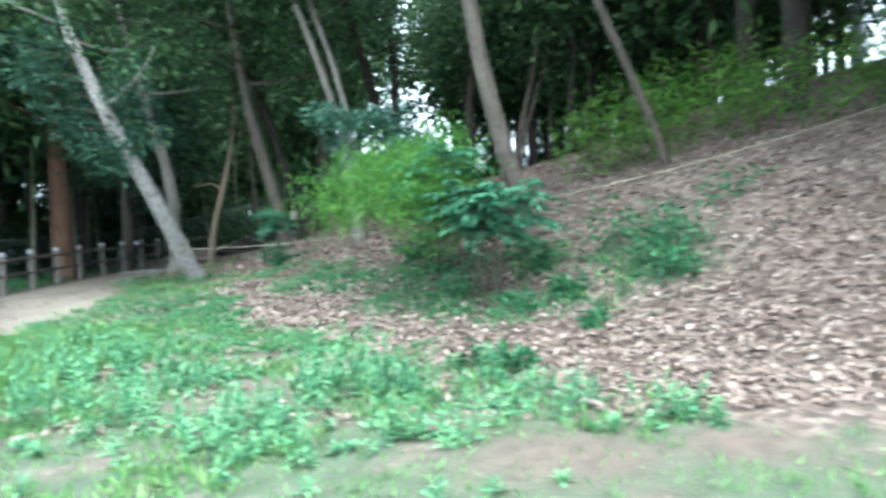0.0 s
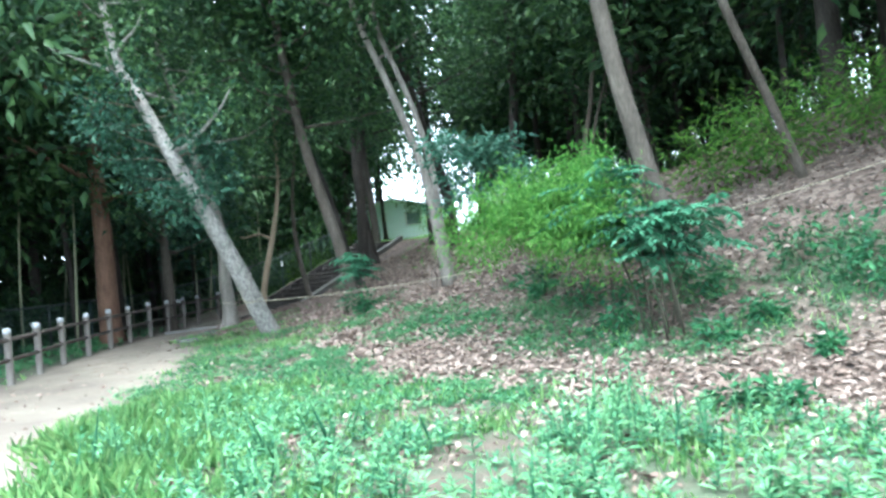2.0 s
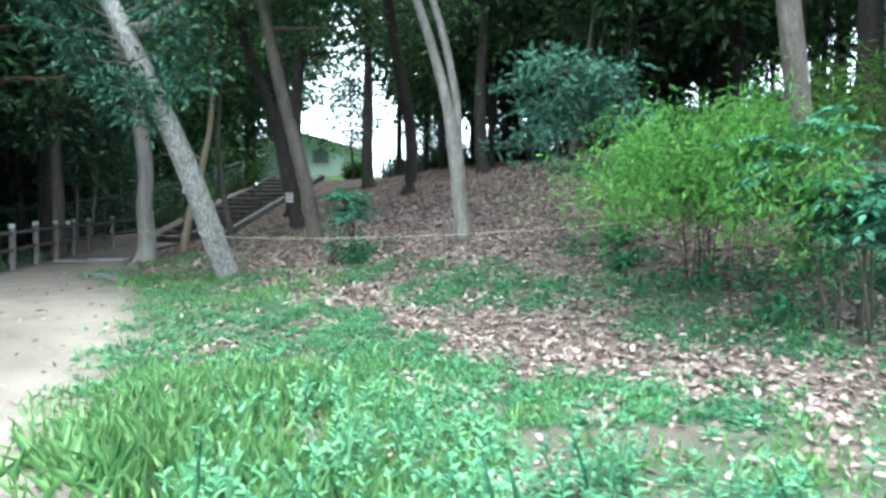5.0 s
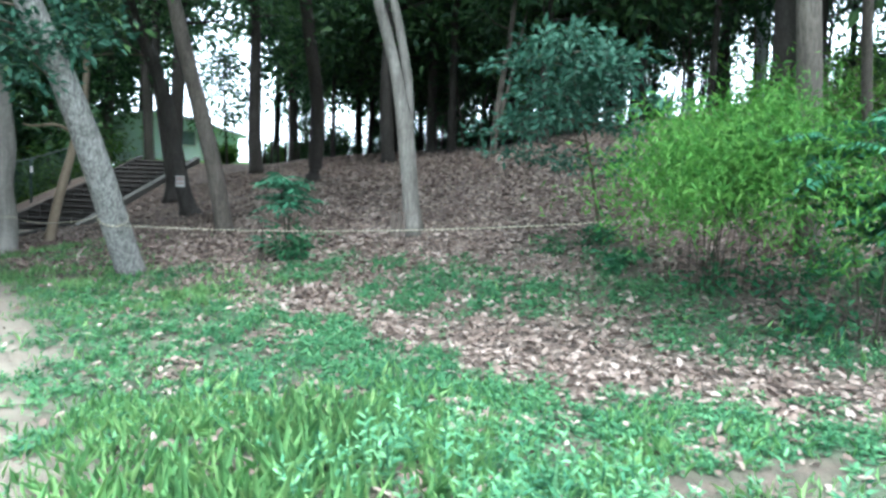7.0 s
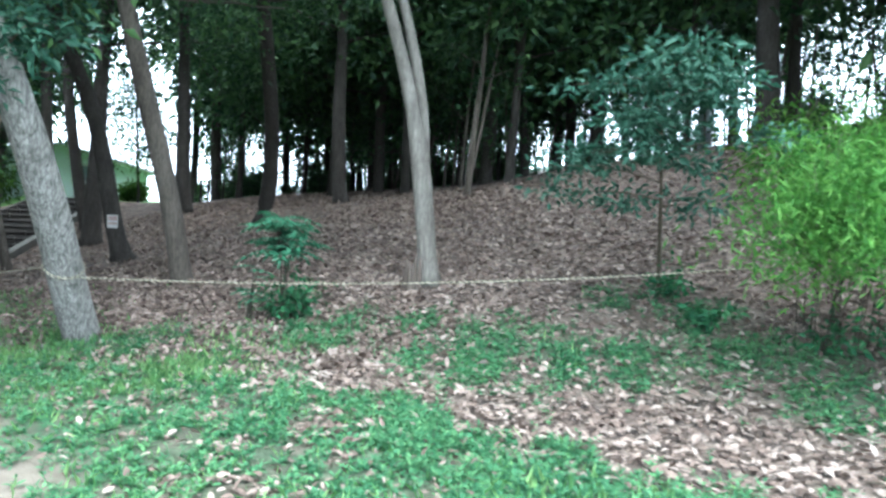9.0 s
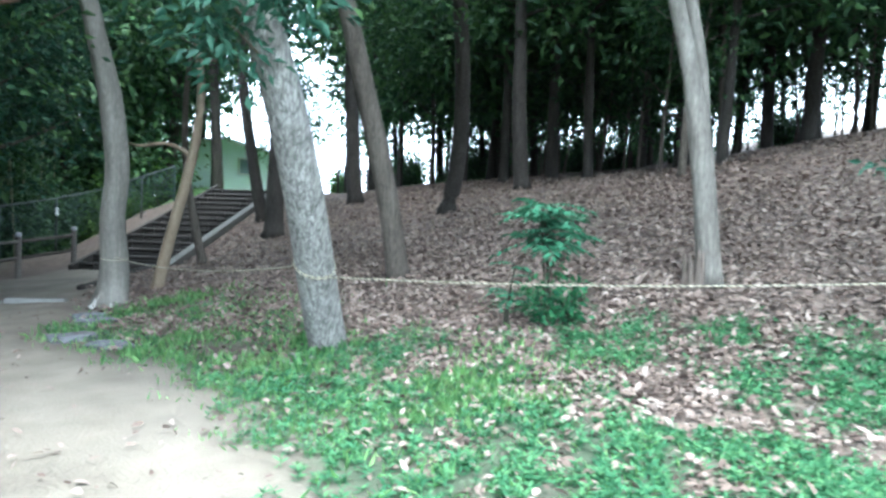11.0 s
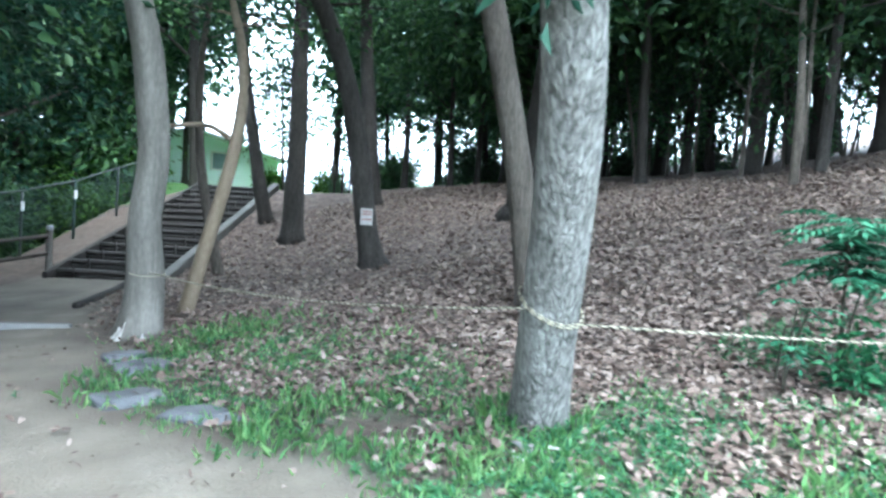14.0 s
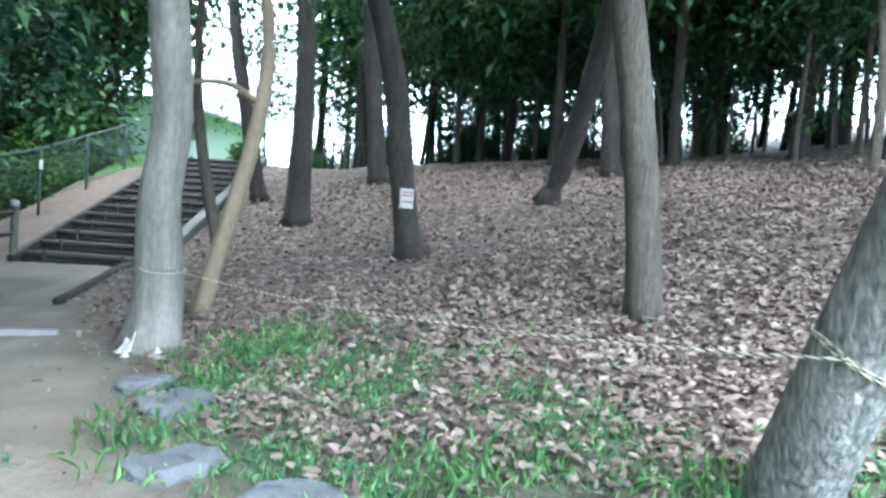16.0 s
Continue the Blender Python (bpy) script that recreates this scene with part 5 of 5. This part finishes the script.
# ---- wire-mesh fence above the bank ----
def mesh_fence(a, b, n, tags, label):
    a, b = np.array(a), np.array(b)
    s = np.linspace(0, 1, n)
    px, py = a[0] + (b[0] - a[0]) * s, a[1] + (b[1] - a[1]) * s
    pz = height(px, py)
    pz = np.linspace(pz[0], pz[-1], n) * 0.4 + pz * 0.6
    ob = thing("wire_fence", (px[0], py[0], float(pz[0])), label, "fence")
    o = np.array(ob.location)
    for i in range(n):
        z = np.linspace(-0.35, 1.2, 4)
        add_part("post", tube_arrays(np.stack([z * 0 + px[i], z * 0 + py[i], z + pz[i]], -1) - o, np.full(4, 0.03), 8), M_GALV if i % 2 else M_WIRE, ob)
    for i in tags:
        tag = bm_part("tag", box_bm((0.07, 0.012, 0.2), 0.004), M_WHITE, ob, "white weathered plate on a fence post")
        tag.location = (px[i] - o[0] + 0.02, py[i] - o[1] - 0.045, pz[i] - o[2] + 0.85)
        tag.rotation_euler = (0, 0, 0.3)
    top = np.stack([px, py, pz + 1.18], -1) - o
    add_part("top_rail", tube_arrays(top, np.full(n, 0.024), 8), M_GALV, ob)
    for i in range(n - 1):
        p, q = np.array([px[i], py[i], pz[i]]) - o, np.array([px[i + 1], py[i + 1], pz[i + 1]]) - o
        wires = []
        k = 22
        for j in range(-k, k):
            for sg in (1, -1):
                u0, u1 = j / k, j / k + 0.55
                if sg < 0:
                    u0, u1 = u1, u0
                lo, hi = sorted((u0, u1))
                if hi <= 0 or lo >= 1:
                    continue
                ends = []
                for uu, zz in ((u0, 0.02), (u1, 1.16)):
                    ends.append((uu, zz))
                (ua, za), (ub, zb) = ends

                def cut(u):
                    return za + (zb - za) * (u - ua) / (ub - ua)
                va, vb = np.clip(ua, 0, 1), np.clip(ub, 0, 1)
                A = p + (q - p) * va + np.array([0, 0, cut(va)])
                B = p + (q - p) * vb + np.array([0, 0, cut(vb)])
                wires.append(tube_arrays(np.array([A, B]), [0.0035, 0.0035], 3))
        tagged(add_part("wire_panel", joined(wires), M_WIRE, ob), kind="stuff")


mesh_fence((-12.2, 23.6), (-6.5, 32.9), 7, (3, 4), "dark green wire-mesh fence climbing beside the stairs")
mesh_fence((-13.6, 10.4), (-12.25, 23.5), 8, (), "dark wire-mesh fence standing in the shaded wood")

# small pale plates by the park fence
for x, y, z, turn in ((-10.09, 22.48, 0.85, 0.3), (-12.75, 19.2, 0.72, 0.2)):
    g = float(height(x, y))
    sign = thing("marker_sign", (x, y, g), "small white marker plate on a short grey stake", "sign", "marker plates")
    zz = np.linspace(-0.1, z, 4)
    add_part("stake", tube_arrays(np.stack([zz * 0, zz * 0, zz], -1), np.full(4, 0.018), 7), M_POST, sign)
    plate = bm_part("plate", box_bm((0.15, 0.015, 0.1), 0.005), M_WHITE, sign)
    plate.location = (0, -0.03, z)
    plate.rotation_euler = (0, 0.1, turn)

# ---- white props beyond the fence ----
prop = thing("tree_prop", (-10.7, 13.2, float(height(-10.7, 13.2))), "white painted prop poles leaning together beyond the fence", "prop")
for foot in ((0.05, -0.1), (0.55, -0.05), (-0.35, 0.5)):
    s = np.linspace(0, 1, 5)[:, None]
    p = np.array([foot[0], foot[1], -0.1]) + (np.array([0, 0, 2.55]) - np.array([foot[0], foot[1], -0.1])) * s
    add_part("pole", tube_arrays(p, np.full(5, 0.032), 8), M_WHITE, prop)

# ---- utility pole on the hill ----
up = thing("utility_pole", (12.49, 20.58, float(height(12.49, 20.58))), "pale bluish concrete utility pole among the trees", "pole")
z = np.linspace(-0.2, 10, 8)
add_part("shaft", tube_arrays(np.stack([z * 0, z * 0, z], -1), np.linspace(0.19, 0.13, 8), 16), M_POLE, up)


# ---- house and lawn beyond the stairs ----
def house():
    x, y = -4.9, 45.0
    g = float(height(x, y))
    ob = thing("house", (x, y, g), "pale blue house with grey roof beyond the lawn, colours paled for glare", "house")
    ob.rotation_euler = (0, 0, 0.25)
    w, d, h, rise = 8.2, 5.0, 1.3, 0.85
    bm = bmesh.new()
    prof = [(-w / 2, -0.4), (w / 2, -0.4), (w / 2, h), (0, h + rise), (-w / 2, h)]
    fr = [bm.verts.new((px, -d / 2, pz)) for px, pz in prof]
    bk = [bm.verts.new((px, d / 2, pz)) for px, pz in prof]
    bm.faces.new(fr)
    bm.faces.new(bk[::-1])
    for i in range(5):
        bm.faces.new((fr[i], bk[i], bk[(i + 1) % 5], fr[(i + 1) % 5]))
    bmesh.ops.recalc_face_normals(bm, faces=bm.faces)
    bm_part("wall", bm, M_HOUSE, ob)
    for sg in (-1, 1):
        L = math.hypot(w / 2 + 0.4, rise + 0.1)
        bm = box_bm((L, d + 0.8, 0.16), 0.02)
        bmesh.ops.rotate(bm, cent=(0, 0, 0), matrix=Matrix.Rotation(sg * math.atan2(rise, w / 2), 3, "Y"), verts=bm.verts)
        bmesh.ops.translate(bm, vec=(sg * (w / 4 + 0.15), 0, h + rise / 2 + 0.05), verts=bm.verts)
        bm_part("roof", bm, M_ROOF, ob)
    for wx in (1.3,):
        win = bm_part("window", box_bm((0.9, 0.06, 0.7), 0.01), M_GLASS, ob, "dark window pane, paled for haze")
        win.location = (wx, -d / 2 - 0.02, 1.0)
        for ax in (-1, 1):
            f = bm_part("frame", box_bm((0.07, 0.1, 0.84), 0.01), M_WHITE, win)
            f.location = (ax * 0.47, -0.01, 0)
            f = bm_part("frame", box_bm((0.87, 0.1, 0.07), 0.01), M_WHITE, win)
            f.location = (0, -0.01, ax * 0.38)


house()
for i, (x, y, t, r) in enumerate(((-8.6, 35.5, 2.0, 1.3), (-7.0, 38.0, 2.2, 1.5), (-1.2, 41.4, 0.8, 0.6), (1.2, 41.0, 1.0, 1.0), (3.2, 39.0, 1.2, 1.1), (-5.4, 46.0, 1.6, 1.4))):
    leafy_shrub("hedge_bush", x, y, t, r, 60, 26, 0.2, 0.45, M_CROWN_SUNLIT, "sunlit green bush on the lawn beyond the stairs", 90 + i, 0.1, category="bush")
row = thing("stake_row", (-0.9, 33.2, float(height(-0.9, 33.2))), "row of short dark wooden stakes on the crest", "fence")
for i in range(7):
    z = np.linspace(-0.1, 1.0, 4)
    add_part("stake", tube_arrays(np.stack([z * 0 + i * 0.3, z * 0 + 0.08 * i, z], -1), np.full(4, 0.04), 7), M_LOG, row)

# ---- leaf litter, grass and weeds ----
rng = np.random.default_rng(101)
P = np.concatenate([scatter(rng, 120000, (-9, 6.0, 4.5, 20), lambda x, y: litter_mask(x, y) * (1 - 0.6 * smooth(0.8, 2.8, x) * smooth(6.5, 8.5, y)), 1.4), scatter(rng, 27000, (-8, 4, 17.5, 28), litter_mask, 1.2), scatter(rng, 22000, (-8.3, -2.0, 12.0, 18.5), litter_mask, 1.2), scatter(rng, 1500, (-8.6, -5.4, 7.0, 19.0), path_mask, 6.0)[::3], scatter(rng, 14000, (-6.8, 2.4, 5.0, 16.0), lambda x, y: 0.55 * green_mask(x, y) * smooth(-0.2, 0.5, wave(x, y, 2.9, 4.4)) * smooth(5.2, 8.0, y))])
n = len(P)
D = rng.normal(size=(n, 3)) * np.array([1, 1, 0.28])
L = rng.uniform(0.042, 0.105, n)
v, t = leaf6_arrays(P + np.array([0, 0, 0.012]) + np.array([[0, 0, 1]]) * rng.uniform(0, 0.03, (n, 1)), D, rand_dirs(rng, n, 2.2), L, L * rng.uniform(0.30, 0.58, n), rng.uniform(0.02, 0.34, (n, 1)), rng.uniform(-0.14, 0.26, (n, 1)))
tagged(new("leaf_litter", mesh_of("leaf_litter", v, t, M_LITTER)), "thick litter of dry tan and brown fallen leaves", "leaf litter", kind="stuff")


def patchy(x, y):
    """Thick and thin places in the low weeds."""
    return 0.25 + 0.75 * smooth(-0.35, 0.35, wave(x, y, 4.3, 2.6) + 0.5 * wave(x, y, 9.7, 0.7))


def near_green(x, y):
    return green_mask(x, y)


P = np.concatenate([scatter(rng, 90000, (-9.5, 3, 3, 13.5), lambda x, y: near_green(x, y) ** 1.3 * (1 - 0.6 * smooth(8.6, 10.2, y)) * (0.3 + 0.7 * smooth(-2.5, -4.2, x)) * patchy(x, y)), scatter(rng, 90000, (-6.2, 2.5, 3.2, 9.2), lambda x, y: near_green(x, y) * (0.12 + 0.88 * smooth(-0.2, 0.4, wave(x, y, 2.7, 9.0))) * (0.25 + 0.75 * smooth(-2.0, -4.0, x))), scatter(rng, 30000, (-8.2, -3.6, 12.5, 19.5), near_green, 1.0)])
n = len(P)
tall = 0.055 + 0.12 * np.exp(-(((P[:, 0] + 4.9) / 1.3) ** 2 + ((P[:, 1] - 7.0) / 2.0) ** 2)) + 0.04 * (wave(P[:, 0], P[:, 1], 1.4, 1.0) > 0.2)
D = rng.normal(size=(n, 3)) * 0.45 + np.array([0, 0, 1.0])
L = tall * rng.uniform(0.6, 1.5, n)
v, t = leaf_arrays(P, D, rand_dirs(rng, n), L, 0.0024 + 0.006 * L, 0.05, 0.3)
tagged(new("grass", mesh_of("grass", v, t, M_GRASS)), "patchy green grass beside the path", "grass", kind="stuff")


def weeds(name, P, leaves, size, tall, ratio, material, label, rng):
    """Upright leafy weeds: leaves in whorls up a short stem, all kept as one cover."""
    n = len(P)
    hgt = tall * rng.uniform(0.35, 1.1, n) * (0.6 + 0.6 * smooth(-0.3, 0.6, wave(P[:, 0], P[:, 1], 2.2, 6.0)))
    if name == "weeds":
        hgt = hgt * (0.22 + 0.85 * mounds(P[:, 0], P[:, 1]) ** 0.8)
    tilt = rng.normal(size=(n, 3)) * 0.18 + np.array([0, 0, 1.0])
    k = np.tile(np.arange(leaves), n)
    idx = np.repeat(np.arange(n), leaves)
    s = (k + 0.6) / leaves
    base = P[idx] + tilt[idx] * (hgt[idx] * s)[:, None]
    a = k * 2.4 + rng.uniform(0, 6.28, n)[idx] + rng.normal(size=len(idx)) * 0.3
    D = np.stack([np.cos(a), np.sin(a), 0.25 + 0.7 * s + rng.normal(size=len(idx)) * 0.2], -1)
    L = size * rng.uniform(0.7, 1.3, len(idx)) * (1.1 - 0.5 * s)
    lv = leaf6_arrays(base, D, np.tile([0, 0, 1.0], (len(idx), 1)) + rng.normal(size=(len(idx), 3)) * 0.3, L, L * ratio, 0.1, 0.22)
    sv = leaf_arrays(P, tilt, rand_dirs(rng, n), hgt, np.full(n, 0.006), 0.1, 0)
    v, t = joined([lv, sv])
    tagged(new(name, mesh_of(name, v, t, material)), label, "weeds", kind="stuff")


MOUNDS = ((-3.35, 6.3, 0.55), (-0.8, 5.5, 0.6), (-4.2, 7.7, 0.5), (-3.3, 6.9, 0.5), (-2.8, 6.2, 0.5), (-2.1, 5.8, 0.4), (-3.9, 6.6, 0.5),
          (-0.3, 5.2, 0.45), (-2.4, 5.0, 0.5), (0.7, 4.9, 0.4), (0.35, 5.75, 0.35), (1.6, 4.4, 0.35), (-1.3, 4.4, 0.5), (-3.2, 5.0, 0.6), (-0.2, 4.2, 0.4), (-4.6, 6.2, 0.4))


def mounds(x, y):
    """Where the tall weeds stand thick."""
    g = 0.0 * x
    for px, py, pr in MOUNDS:
        g = np.maximum(g, np.exp(-((x - px) ** 2 + (y - py) ** 2) / pr ** 2))
    return g


def meadow(x, y):
    c = 0.54 * x + 0.84 * y
    return smooth(0.2, 0.8, green_mask(x, y)) * (1 - smooth(5.6, 6.8, c)) * np.clip(0.16 * smooth(-0.2, 0.5, wave(x, y, 2.6, 4.0)) + 0.9 * mounds(x, y) ** 1.3, 0, 1)


weeds("weeds", scatter(rng, 7000, (-6.5, 3.5, 2.5, 9.5), meadow), 20, 0.085, 0.46, 0.25, M_WEED, "leafy bright green weeds covering the verge", rng)
weeds("low_weeds", np.concatenate([scatter(rng, 15000, (-9.0, 3.0, 7.0, 19.5), lambda x, y: near_green(x, y) ** 1.5 * patchy(x, y)), scatter(rng, 9000, (-6.6, -2.4, 8.6, 14.6), lambda x, y: near_green(x, y) * patchy(x, y)), scatter(rng, 24000, (-4.0, 3.0, 7.2, 15.2), near_green, 1.0)]), 8, 0.060, 0.085, 0.28, M_CLOVER, "low green weeds spreading over leaf litter", rng)
weeds("fence_weeds", scatter(rng, 1500, (-14.0, -9.8, 8, 24), near_green), 9, 0.11, 0.2, 0.4, M_CLOVER, "green undergrowth beyond the park fence", rng)

rng = np.random.default_rng(303)
for i, (x, y) in enumerate(((-5.76, 14.45), (-5.68, 14.38))):
    n = 9
    P = np.array([[x, y, float(height(x, y)) + 0.02]]) + rng.normal(size=(n, 3)) * np.array([0.03, 0.03, 0.008])
    v, t = leaf_arrays(P, rng.normal(size=(n, 3)) * np.array([1, 1, 0.4]), rand_dirs(rng, n, 1), np.full(n, 0.11), np.full(n, 0.055), 0.3, 0.1)
    tagged(new("withered_leaves", mesh_of("withered_leaves", v, t, M_PAPER)), "bleached curled leaves lying in the grass", "leaves")
